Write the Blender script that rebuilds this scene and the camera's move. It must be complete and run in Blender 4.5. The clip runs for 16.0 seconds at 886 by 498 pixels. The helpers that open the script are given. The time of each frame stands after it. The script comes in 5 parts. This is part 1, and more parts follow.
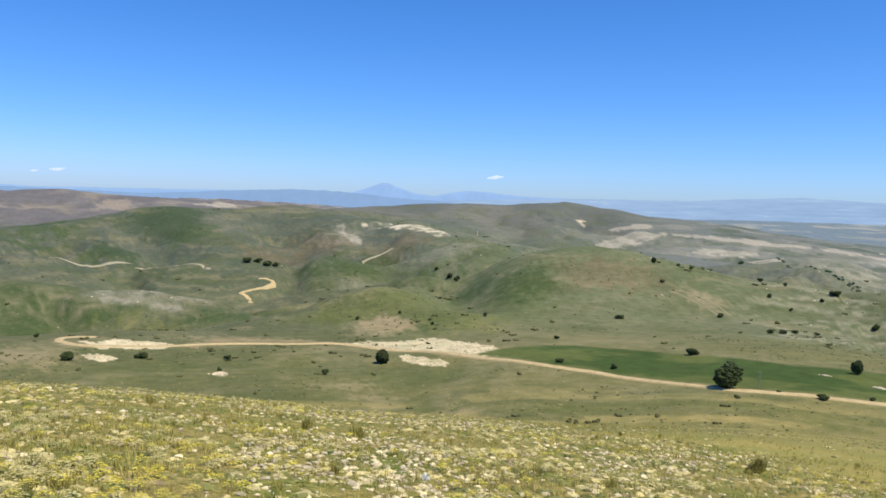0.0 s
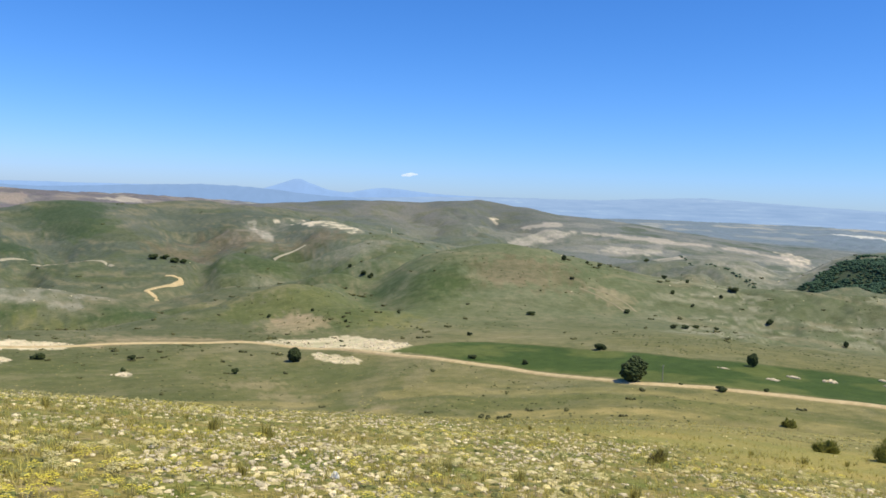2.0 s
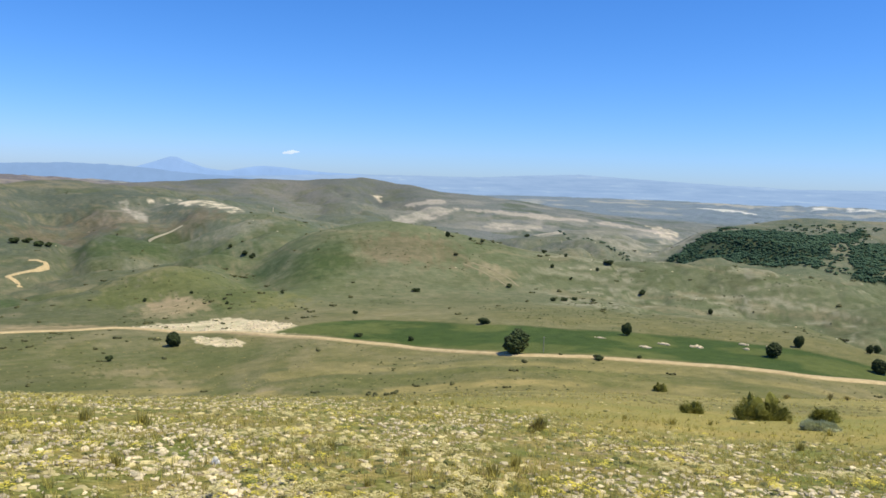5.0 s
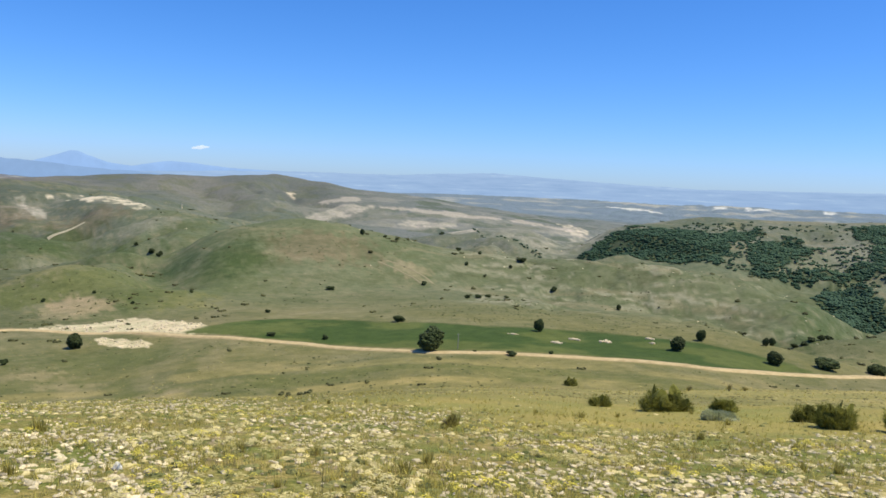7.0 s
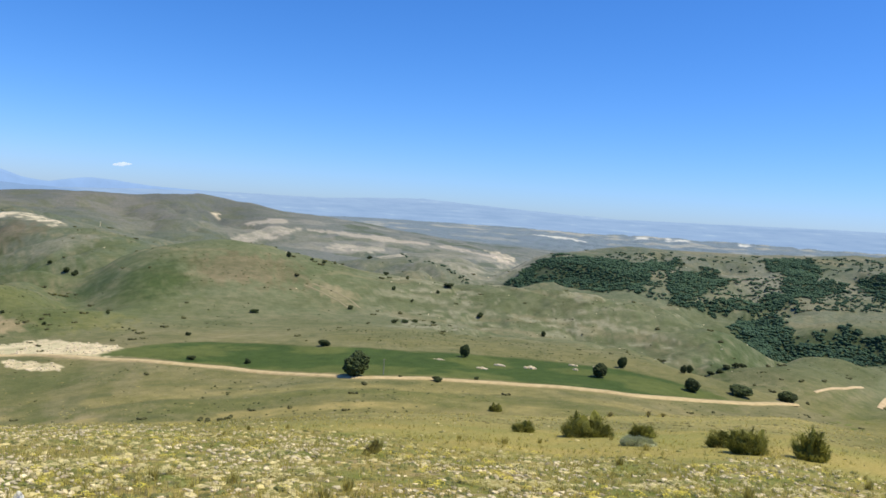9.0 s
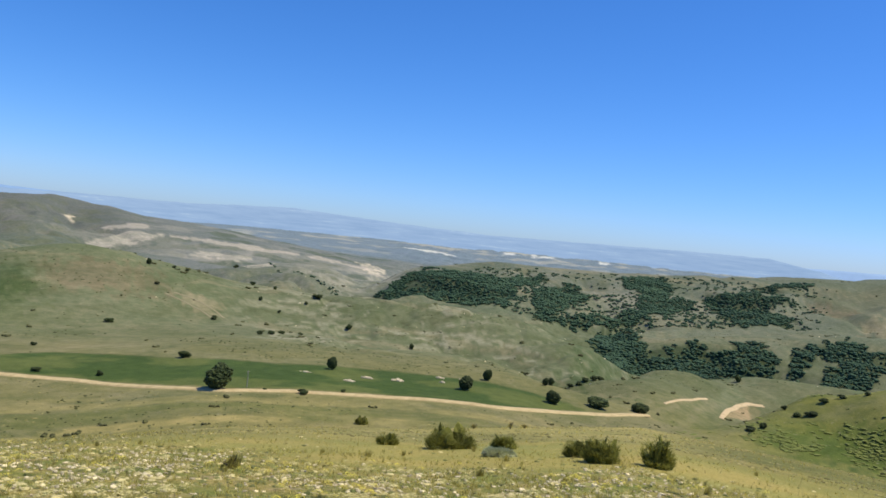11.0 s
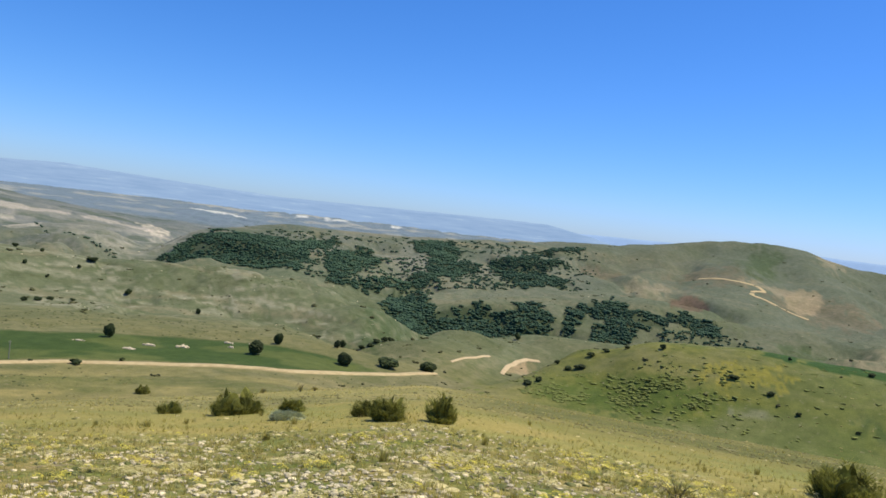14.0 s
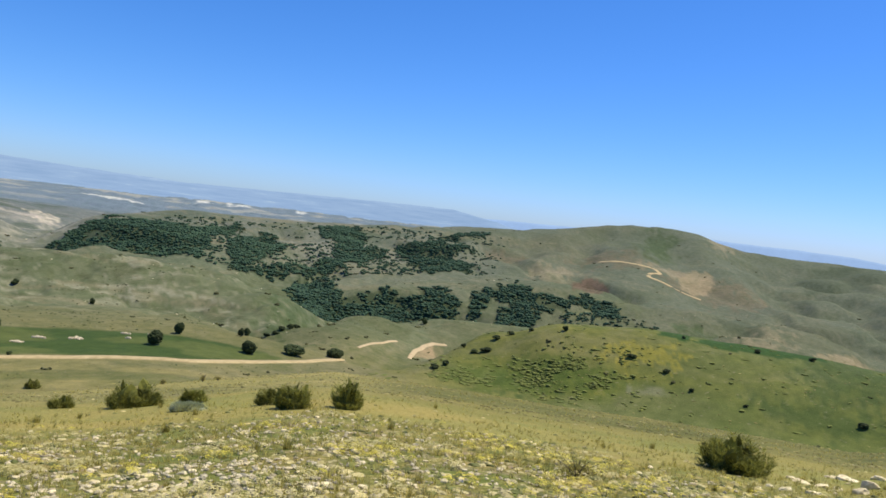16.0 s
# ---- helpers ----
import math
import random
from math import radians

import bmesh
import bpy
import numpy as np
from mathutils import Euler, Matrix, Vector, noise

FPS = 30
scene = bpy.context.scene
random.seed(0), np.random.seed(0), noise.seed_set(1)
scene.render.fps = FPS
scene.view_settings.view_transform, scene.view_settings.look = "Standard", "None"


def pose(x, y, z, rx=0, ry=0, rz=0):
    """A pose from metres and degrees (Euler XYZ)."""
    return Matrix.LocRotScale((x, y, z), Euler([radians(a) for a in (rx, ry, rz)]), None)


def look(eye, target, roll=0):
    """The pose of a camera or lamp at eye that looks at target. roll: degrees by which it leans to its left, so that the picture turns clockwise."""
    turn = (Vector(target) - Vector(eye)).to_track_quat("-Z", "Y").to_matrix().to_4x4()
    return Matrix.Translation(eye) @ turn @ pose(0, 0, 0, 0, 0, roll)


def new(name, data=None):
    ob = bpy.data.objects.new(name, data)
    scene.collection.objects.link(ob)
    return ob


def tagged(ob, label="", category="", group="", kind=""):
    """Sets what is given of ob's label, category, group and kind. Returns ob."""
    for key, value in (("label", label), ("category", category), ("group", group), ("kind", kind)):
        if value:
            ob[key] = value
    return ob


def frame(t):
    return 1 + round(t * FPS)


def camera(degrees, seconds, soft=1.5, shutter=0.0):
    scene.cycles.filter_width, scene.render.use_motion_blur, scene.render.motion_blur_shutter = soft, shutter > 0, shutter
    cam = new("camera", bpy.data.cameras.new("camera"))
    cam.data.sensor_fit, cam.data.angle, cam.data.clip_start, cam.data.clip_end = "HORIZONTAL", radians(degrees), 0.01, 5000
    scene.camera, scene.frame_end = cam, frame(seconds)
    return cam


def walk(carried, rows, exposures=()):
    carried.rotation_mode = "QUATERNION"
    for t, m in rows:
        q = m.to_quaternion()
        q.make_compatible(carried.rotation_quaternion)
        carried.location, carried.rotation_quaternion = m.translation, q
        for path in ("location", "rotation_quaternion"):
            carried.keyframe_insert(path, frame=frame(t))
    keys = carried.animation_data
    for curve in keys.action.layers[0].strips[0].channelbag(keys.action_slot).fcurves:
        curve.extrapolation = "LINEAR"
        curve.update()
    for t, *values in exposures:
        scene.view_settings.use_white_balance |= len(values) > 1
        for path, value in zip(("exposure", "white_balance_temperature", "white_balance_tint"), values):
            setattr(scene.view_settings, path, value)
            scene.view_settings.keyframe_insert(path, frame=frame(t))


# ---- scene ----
# The camera turns on the hilltop, held at arm's length from the one who turns.
cam = camera(58.4, 16.0, soft=1.6)
EYE, ARM = 1.6, 0.35
ROWS = [
    (0.0, -6.69, -3.45, -1.88), (0.5, -8.59, -2.84, -2.44), (1.0, -10.71, -2.69, -2.41), (1.5, -11.43, -3.11, -2.34),
    (2.0, -12.88, -3.42, -2.46), (2.5, -14.52, -3.70, -2.68), (3.0, -16.19, -3.23, -2.56), (3.5, -16.93, -3.13, -2.26),
    (4.0, -18.27, -3.63, -2.41), (4.2, -18.82, -4.03, -2.28), (6.5, -25.97, -4.76, -2.58), (7.0, -27.39, -4.62, -2.56),
    (7.5, -28.74, -4.16, -2.98), (8.0, -30.23, -3.53, -3.55), (8.5, -31.76, -2.93, -3.97), (8.7, -31.86, -2.75, -3.90),
    (10.8, -41.55, -0.80, -5.82), (11.0, -41.82, -0.86, -5.76), (11.5, -44.13, -1.74, -5.60), (12.0, -47.35, -2.09, -5.73),
    (12.5, -49.23, -2.22, -5.75), (13.0, -51.78, -2.24, -6.25), (13.5, -54.32, -2.02, -6.46), (14.0, -56.75, -1.90, -6.72),
    (14.5, -57.07, -2.28, -6.70), (15.0, -60.23, -1.93, -7.15), (15.5, -63.44, -1.45, -7.35), (16.0, -63.55, -2.18, -6.55),
]
walk(cam, [(t, pose(-ARM * math.sin(radians(yaw)), ARM * math.cos(radians(yaw)), EYE, 90 + pitch, roll, yaw)) for t, yaw, pitch, roll in ROWS],
     [(0.0, 0.0), (8.5, 0.0), (11.0, -0.07), (16.0, -0.07)])

# ---- light ----
SUN_HEIGHT, SUN_BEARING = 63.0, 128.0
world = bpy.data.worlds.new("sky")
scene.world = world
world.use_nodes = True
sky = world.node_tree.nodes.new("ShaderNodeTexSky")
sky.sky_type, sky.sun_disc = "NISHITA", False
sky.sun_elevation, sky.sun_rotation = radians(SUN_HEIGHT), radians(SUN_BEARING)
sky.altitude, sky.air_density, sky.dust_density, sky.ozone_density = 1200, 1.0, 0.9, 3.0
deep = world.node_tree.nodes.new("ShaderNodeHueSaturation")
deep.inputs["Saturation"].default_value = 1.2
tint = world.node_tree.nodes.new("ShaderNodeMix")
tint.data_type, tint.blend_type = "RGBA", "MULTIPLY"
tint.inputs["Factor"].default_value = 1.0
# thicker, paler air towards the horizon, where the sky itself is brightest
split = world.node_tree.nodes.new("ShaderNodeSeparateColor")
pale = world.node_tree.nodes.new("ShaderNodeMapRange")
pale.inputs["From Min"].default_value, pale.inputs["From Max"].default_value = 1.5, 6.5
air = world.node_tree.nodes.new("ShaderNodeMix")
air.data_type = "RGBA"
air.inputs["A"].default_value, air.inputs["B"].default_value = (0.66, 1.07, 1.58, 1), (0.79, 1.00, 1.66, 1)
world.node_tree.links.new(sky.outputs[0], split.inputs[0])
world.node_tree.links.new(split.outputs["Red"], pale.inputs["Value"])
world.node_tree.links.new(pale.outputs["Result"], air.inputs["Factor"])
world.node_tree.links.new(air.outputs["Result"], tint.inputs["B"])
world.node_tree.links.new(sky.outputs[0], deep.inputs["Color"])
world.node_tree.links.new(deep.outputs[0], tint.inputs["A"])
world.node_tree.links.new(tint.outputs["Result"], world.node_tree.nodes["Background"].inputs[0])
world.node_tree.nodes["Background"].inputs[1].default_value = 0.106
sun = new("sun", bpy.data.lights.new("sun", "SUN"))
sun.data.energy, sun.data.angle, sun.data.color = 4.9, radians(0.5), (1.0, 0.90, 0.63)
sb, sh = radians(SUN_BEARING), radians(SUN_HEIGHT)
sun.matrix_world = look((0, 0, 300), (-math.sin(sb) * math.cos(sh), -math.cos(sb) * math.cos(sh), 300 - math.sin(sh)))
scene.view_settings.exposure = 0.0
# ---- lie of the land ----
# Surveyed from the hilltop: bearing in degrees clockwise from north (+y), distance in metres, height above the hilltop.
def bearing_xy(b, r):
    return r * np.sin(np.radians(b)), r * np.cos(np.radians(b))


def lattice(ix, iy, seed):
    h = (ix.astype(np.int64) * 374761393 + iy.astype(np.int64) * 668265263 + seed * 974634777) & 0x7FFFFFFF
    h = ((h ^ (h >> 13)) * 1274126177) & 0x7FFFFFFF
    return ((h ^ (h >> 16)) & 0xFFFF) / 65535.0


def vnoise(x, y, seed=0):
    x, y = np.asarray(x, float), np.asarray(y, float)
    ix, iy = np.floor(x), np.floor(y)
    fx, fy = x - ix, y - iy
    fx, fy = fx * fx * (3 - 2 * fx), fy * fy * (3 - 2 * fy)
    a, b = lattice(ix, iy, seed), lattice(ix + 1, iy, seed)
    c, d = lattice(ix, iy + 1, seed), lattice(ix + 1, iy + 1, seed)
    return (a + (b - a) * fx) * (1 - fy) + (c + (d - c) * fx) * fy


def fbm(x, y, octaves=4, seed=0):
    total, amp, top = 0.0, 1.0, 0.0
    for k in range(octaves):
        total = total + amp * vnoise(x * 2 ** k + 17.3 * k, y * 2 ** k - 9.1 * k, seed + k)
        top += amp
        amp *= 0.5
    return total / top


def step(lo, hi, v):
    u = np.clip((v - lo) / (hi - lo), 0, 1)
    return u * u * (3 - 2 * u)


# slope and curve of the hilltop by bearing
BROW_B = (-180, -90, -45, -22, 0, 16, 28, 42, 57, 74, 92, 120, 180)
BROW_SLOPE = (0.0, 0.03, 0.09, 0.112, 0.176, 0.195, 0.200, 0.200, 0.172, 0.178, 0.166, 0.06, 0.0)
BROW_CURVE = (0.0004, 0.0008, 0.0018, 0.0018, 0.00130, 0.00100, 0.00052, 0.00030, 0.00020, 0.00024, 0.00028, 0.0003, 0.0004)
# floor of the valleys and the plain
FLOOR_R = (150, 290, 360, 450, 700, 1100, 1800, 3000, 4700)
FLOOR = {
    -45: (-40, -50, -54, -66, -70, -60, -50, -40, -30),
    -20: (-48, -54, -57, -82, -92, -80, -70, -50, -30),
    -8: (-50, -55, -59, -76, -92, -84, -70, -50, -30),
    3: (-52, -55, -59, -66, -84, -80, -65, -60, -60),
    15: (-48, -50, -53, -56, -72, -80, -76, -80, -70),
    30: (-44, -46, -50, -56, -78, -86, -92, -98, -48),
    45: (-43, -46, -51, -70, -104, -98, -92, -98, -48),
    57: (-45, -51, -72, -94, -116, -100, -90, -95, -48),
    66: (-45, -54, -70, -92, -108, -92, -84, -90, -48),
    80: (-47, -49, -60, -74, -84, -70, -60, -70, -70),
    100: (-45, -47, -57, -66, -74, -60, -50, -60, -60),
}
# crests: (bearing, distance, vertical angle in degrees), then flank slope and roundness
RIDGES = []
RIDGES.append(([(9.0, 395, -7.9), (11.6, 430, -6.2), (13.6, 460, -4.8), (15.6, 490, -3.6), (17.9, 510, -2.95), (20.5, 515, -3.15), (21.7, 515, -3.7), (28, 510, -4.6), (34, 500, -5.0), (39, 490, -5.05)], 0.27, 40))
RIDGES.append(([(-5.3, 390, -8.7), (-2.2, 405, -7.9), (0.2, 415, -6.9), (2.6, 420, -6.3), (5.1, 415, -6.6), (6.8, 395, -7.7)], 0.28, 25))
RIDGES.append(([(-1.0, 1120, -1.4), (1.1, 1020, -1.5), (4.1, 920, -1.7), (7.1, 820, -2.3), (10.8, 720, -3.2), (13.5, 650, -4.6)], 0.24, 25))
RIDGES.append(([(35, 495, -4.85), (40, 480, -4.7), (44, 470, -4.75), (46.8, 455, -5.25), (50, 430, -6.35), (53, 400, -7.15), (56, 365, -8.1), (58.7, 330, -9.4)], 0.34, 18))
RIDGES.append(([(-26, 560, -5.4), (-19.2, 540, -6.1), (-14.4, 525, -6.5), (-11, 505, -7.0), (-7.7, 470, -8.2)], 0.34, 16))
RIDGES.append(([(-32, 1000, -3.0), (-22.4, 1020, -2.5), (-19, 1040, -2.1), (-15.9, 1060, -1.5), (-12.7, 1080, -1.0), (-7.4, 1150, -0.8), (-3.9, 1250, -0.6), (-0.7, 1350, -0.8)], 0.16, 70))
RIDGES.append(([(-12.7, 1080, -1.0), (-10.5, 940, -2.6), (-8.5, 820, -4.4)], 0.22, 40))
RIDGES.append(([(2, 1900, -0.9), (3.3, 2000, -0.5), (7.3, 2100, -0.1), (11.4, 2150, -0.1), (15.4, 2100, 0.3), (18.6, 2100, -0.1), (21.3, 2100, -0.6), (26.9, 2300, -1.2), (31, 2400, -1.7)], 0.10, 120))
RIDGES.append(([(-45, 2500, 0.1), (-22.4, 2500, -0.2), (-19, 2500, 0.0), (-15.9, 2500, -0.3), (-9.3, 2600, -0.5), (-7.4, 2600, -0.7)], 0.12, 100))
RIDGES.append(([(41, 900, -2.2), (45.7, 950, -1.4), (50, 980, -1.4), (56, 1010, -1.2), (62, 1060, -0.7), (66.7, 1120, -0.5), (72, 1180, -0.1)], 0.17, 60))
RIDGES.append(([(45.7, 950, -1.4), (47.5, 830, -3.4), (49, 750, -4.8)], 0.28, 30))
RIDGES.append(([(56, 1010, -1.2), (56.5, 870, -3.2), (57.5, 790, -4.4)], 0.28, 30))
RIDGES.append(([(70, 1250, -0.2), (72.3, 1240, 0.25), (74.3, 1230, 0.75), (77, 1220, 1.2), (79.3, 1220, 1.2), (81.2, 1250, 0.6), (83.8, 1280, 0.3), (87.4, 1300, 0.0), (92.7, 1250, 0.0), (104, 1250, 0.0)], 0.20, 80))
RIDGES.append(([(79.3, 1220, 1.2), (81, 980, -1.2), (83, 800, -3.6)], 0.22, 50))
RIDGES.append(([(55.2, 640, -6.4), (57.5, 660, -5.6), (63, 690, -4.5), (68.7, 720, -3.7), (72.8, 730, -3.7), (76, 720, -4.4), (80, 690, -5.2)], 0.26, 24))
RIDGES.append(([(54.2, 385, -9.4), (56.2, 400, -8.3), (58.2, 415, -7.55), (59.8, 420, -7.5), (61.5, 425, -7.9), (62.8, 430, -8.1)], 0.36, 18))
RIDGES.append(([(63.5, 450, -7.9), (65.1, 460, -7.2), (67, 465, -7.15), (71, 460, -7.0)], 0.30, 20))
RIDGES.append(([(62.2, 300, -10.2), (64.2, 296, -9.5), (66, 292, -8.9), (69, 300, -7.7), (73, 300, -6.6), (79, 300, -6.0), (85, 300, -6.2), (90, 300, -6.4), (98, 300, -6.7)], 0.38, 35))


# gullies: their line (bearing, distance), depth and half-width
CUTS = [
    ([(54.4, 372), (55.3, 420), (57, 500)], 10, 12),
    ([(8.2, 415), (8.4, 460), (8.2, 520), (7.0, 640)], 11, 20),
    ([(-24, 400), (-14, 420), (-6, 440), (0, 500)], 8, 25),
    ([(60.5, 290), (63, 345), (67, 395), (74, 400)], 7, 18),
    ([(78.8, 1150), (80.5, 1040), (82, 930), (83.5, 810)], 15, 42),
    ([(84.8, 1220), (86.5, 1080), (88, 920)], 18, 48),
    ([(75.5, 1130), (74.2, 1020), (73, 900)], 11, 38),
    ([(89.5, 1180), (91, 1040), (92.5, 900)], 14, 45),
    ([(35.6, 760), (36.5, 900), (37.0, 1050), (37.4, 1250)], 26, 38),
    ([(-14.8, 1020), (-13.6, 930), (-12.0, 840)], 13, 36),
    ([(-6.2, 1130), (-5.0, 990), (-4.2, 850)], 15, 40),
    ([(0.6, 960), (1.6, 840), (3.2, 700)], 13, 32),
    ([(-19.5, 960), (-18.0, 860), (-15.5, 760)], 11, 34),
    ([(10.5, 1900), (11.5, 1600), (12.5, 1350)], 20, 70),
    ([(16.5, 2000), (17.5, 1750), (18.2, 1500)], 22, 70),
]


def smooth_max(a, b, k):
    return k * np.logaddexp(a / k, b / k)


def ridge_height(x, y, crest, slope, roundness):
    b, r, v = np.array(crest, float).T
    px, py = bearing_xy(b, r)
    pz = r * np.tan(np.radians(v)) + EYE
    best = np.full(x.shape, 1e12)
    top, weight = np.zeros(x.shape), np.zeros(x.shape)
    for i in range(len(b) - 1):
        ex, ey = px[i + 1] - px[i], py[i + 1] - py[i]
        u = np.clip(((x - px[i]) * ex + (y - py[i]) * ey) / (ex * ex + ey * ey), 0, 1)
        d2 = (x - px[i] - u * ex) ** 2 + (y - py[i] - u * ey) ** 2
        best = np.minimum(best, d2)
        w = (d2 + 9.0) ** -2.0
        top += w * (pz[i] + u * (pz[i + 1] - pz[i]))
        weight += w
    best, top = np.sqrt(best), top / weight
    return top - slope * (np.sqrt(best * best + roundness * roundness) - roundness), best / (roundness + 30)


def land(x, y):
    """Height of the bare ground."""
    x, y = np.asarray(x, float), np.asarray(y, float)
    r = np.maximum(np.hypot(x, y), 0.01)
    b = np.degrees(np.arctan2(x, y))
    brow = -np.interp(b, BROW_B, BROW_SLOPE) * r - np.interp(b, BROW_B, BROW_CURVE) * r * r
    stations = np.array(sorted(FLOOR), float)
    rows = np.array([np.interp(np.log(r), np.log(FLOOR_R), FLOOR[int(s)]) for s in stations])
    k = np.clip(np.searchsorted(stations, b) - 1, 0, len(stations) - 2)
    u = np.clip((b - stations[k]) / (stations[k + 1] - stations[k]), 0, 1)
    u = u * u * (3 - 2 * u)
    take = np.arange(len(stations)).reshape((-1,) + (1,) * x.ndim)
    lo = (rows * (take == k)).sum(0)
    hi = (rows * (take == k + 1)).sum(0)
    z = lo + (hi - lo) * u
    away = np.full(x.shape, 9.0)
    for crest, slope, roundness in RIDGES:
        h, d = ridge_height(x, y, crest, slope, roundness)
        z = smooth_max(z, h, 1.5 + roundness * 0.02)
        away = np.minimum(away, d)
    # knolls and rain gullies, which leave the crests as they are
    calm = 1 - 0.85 * step(51, 54, b) * (1 - step(70, 74, b)) * (1 - step(480, 560, r)) - 0.65 * step(1000, 1300, r) * step(16, 22, b) * (1 - step(36, 40, b))
    far = calm * step(365, 560, r) * (0.25 + 0.75 * step(0.15, 1.3, away))
    gully = 1 - np.abs(2 * fbm(x / 120 + 5, y / 120, 3, 9) - 1)
    rill = 1 - np.abs(2 * fbm(x / 38 + 2, y / 38, 3, 10) - 1)
    z = z + far * ((fbm(x / 170, y / 170, 3, 3) - 0.5) * 18.0 - step(0.74, 1.0, gully) * 10.0 - step(0.74, 1.0, rill) * 1.8)
    for line, depth, half in CUTS:
        cb, cr = np.array(line, float).T
        cx, cy = bearing_xy(cb, cr)
        d2 = np.full(x.shape, 1e9)
        for i in range(len(line) - 1):
            ex, ey = cx[i + 1] - cx[i], cy[i + 1] - cy[i]
            u = np.clip(((x - cx[i]) * ex + (y - cy[i]) * ey) / (ex * ex + ey * ey), 0, 1)
            d2 = np.minimum(d2, (x - cx[i] - u * ex) ** 2 + (y - cy[i] - u * ey) ** 2)
        z = z - depth * np.exp(-d2 / half ** 2)
    rough = 0.55 * calm * step(300, 345, r) * (1 - step(560, 900, r)) * step(28, 36, b)
    z = z - rough * (step(0.66, 1.0, 1 - np.abs(2 * fbm(x / 24, y / 24, 3, 14) - 1)) * 3.2 - (fbm(x / 9, y / 9, 3, 15) - 0.5) * 2.4)
    z = z + step(120, 260, r) * (0.3 + 0.7 * calm) * (fbm(x / 45, y / 45, 3, 5) - 0.5) * 2.2
    z = smooth_max(brow, z, 2.0)
    z = z + step(4, 12, r) * (1 - step(90, 200, r)) * ((fbm(x / 2.6, y / 2.6, 3, 11) - 0.5) * 0.16 + (fbm(x / 14, y / 14, 2, 12) - 0.5) * 0.35)
    return z


def on_land(b, r, lift=0.0):
    x, y = bearing_xy(b, r)
    return float(x), float(y), float(land(np.array([x]), np.array([y]))[0]) + lift
# ---- plan of what stands on the land ----
# bearing, distance, then width and height, or half-width in degrees and half-depth in metres
ROAD = [
    (-16.64, 333.2), (-17.84, 339), (-18.92, 339.4), (-19.12, 330.4), (-18.35, 319.2), (-16.46, 311.7), (-12.16, 314.1), (-6.47, 319.9),
    (-0.5, 317.9), (5.65, 293.8), (9.78, 269.2), (13.88, 253.8), (17.92, 245.7), (21.85, 233.6), (27.47, 219.8), (32.7, 223.5), (32.71, 222.2),
    (36.78, 223.7), (40.77, 225.1), (46.51, 226), (51.89, 245.8), (54.91, 258.9), (56.42, 270.3), (57.41, 288.8),
]
ROAD_WEST = [
    (-6.72, 666.3), (-6.92, 674.2), (-7.55, 679.6), (-6.93, 685.9), (-5.77, 692.3), (-5.19, 707.7), (-5.39, 720.3), (-6.37, 722.9),
]
ROAD_UPPER = [
    (-9.56, 760.6), (-10.39, 783.2), (-11.87, 798.9), (-14.59, 852.1), (-17.54, 857.4), (-21.17, 895.4),
]
ROAD_SLOPE = [
    (0.95, 788.1), (3.23, 806.1),
]
ROAD_EAST = [
    (82.16, 866.6), (81.04, 867.1), (79.7, 877.8), (78.46, 891.8), (78.5, 911.7), (79.24, 924.4), (78.83, 940.1), (76.89, 949.5), (74.9, 966.7),
]
TREES = [
    (26.99, 223.5, 8.5, 7.8), (2.68, 271.5, 5.5, 5.1), (34.79, 263.7, 3.4, 4.6), (44.49, 252.3, 5.1, 4.8), (46.02, 273.4, 3.4, 4.4),
    (50.87, 256.5, 5.2, 4.5), (54.05, 268.2, 7.8, 3.9), (56.9, 284.8, 6.2, 4.1), (57.08, 286.9, 5, 3.7), (21.74, 495.2, 3.2, 3.9),
    (50.19, 285.5, 2.3, 3.1), (50.58, 290.2, 2.5, 2.9), (63.07, 459.2, 4, 4.6), (-18.58, 284.1, 4.5, 3.3),
]
SHRUBS = [
    (24.6, 276.8, 5.2, 3), (19.64, 386.5, 6.1, 2.5), (26.32, 418, 4.2, 3), (-13.97, 285.2, 6.2, 2.7), (-8.31, 280.1, 3.3, 2.2),
    (-1.45, 250.7, 2.7, 2.4), (-20.37, 348.7, 2.8, 2.3), (-8.83, 257.8, 2.1, 1.7), (15.49, 259.9, 3.8, 1.7), (19.29, 251.8, 2.6, 2),
    (32.94, 220.5, 3.2, 1.9), (29.52, 371.4, 3.5, 2.4), (30.35, 375.5, 4.6, 2.2), (31.07, 387.7, 4.2, 2), (32.36, 393.8, 3.4, 2),
    (40.36, 400.5, 2.9, 3.7), (33.05, 219.4, 2.7, 1.6), (35.76, 226.3, 1.8, 1.3), (30.24, 222.2, 1.6, 1.1),
]
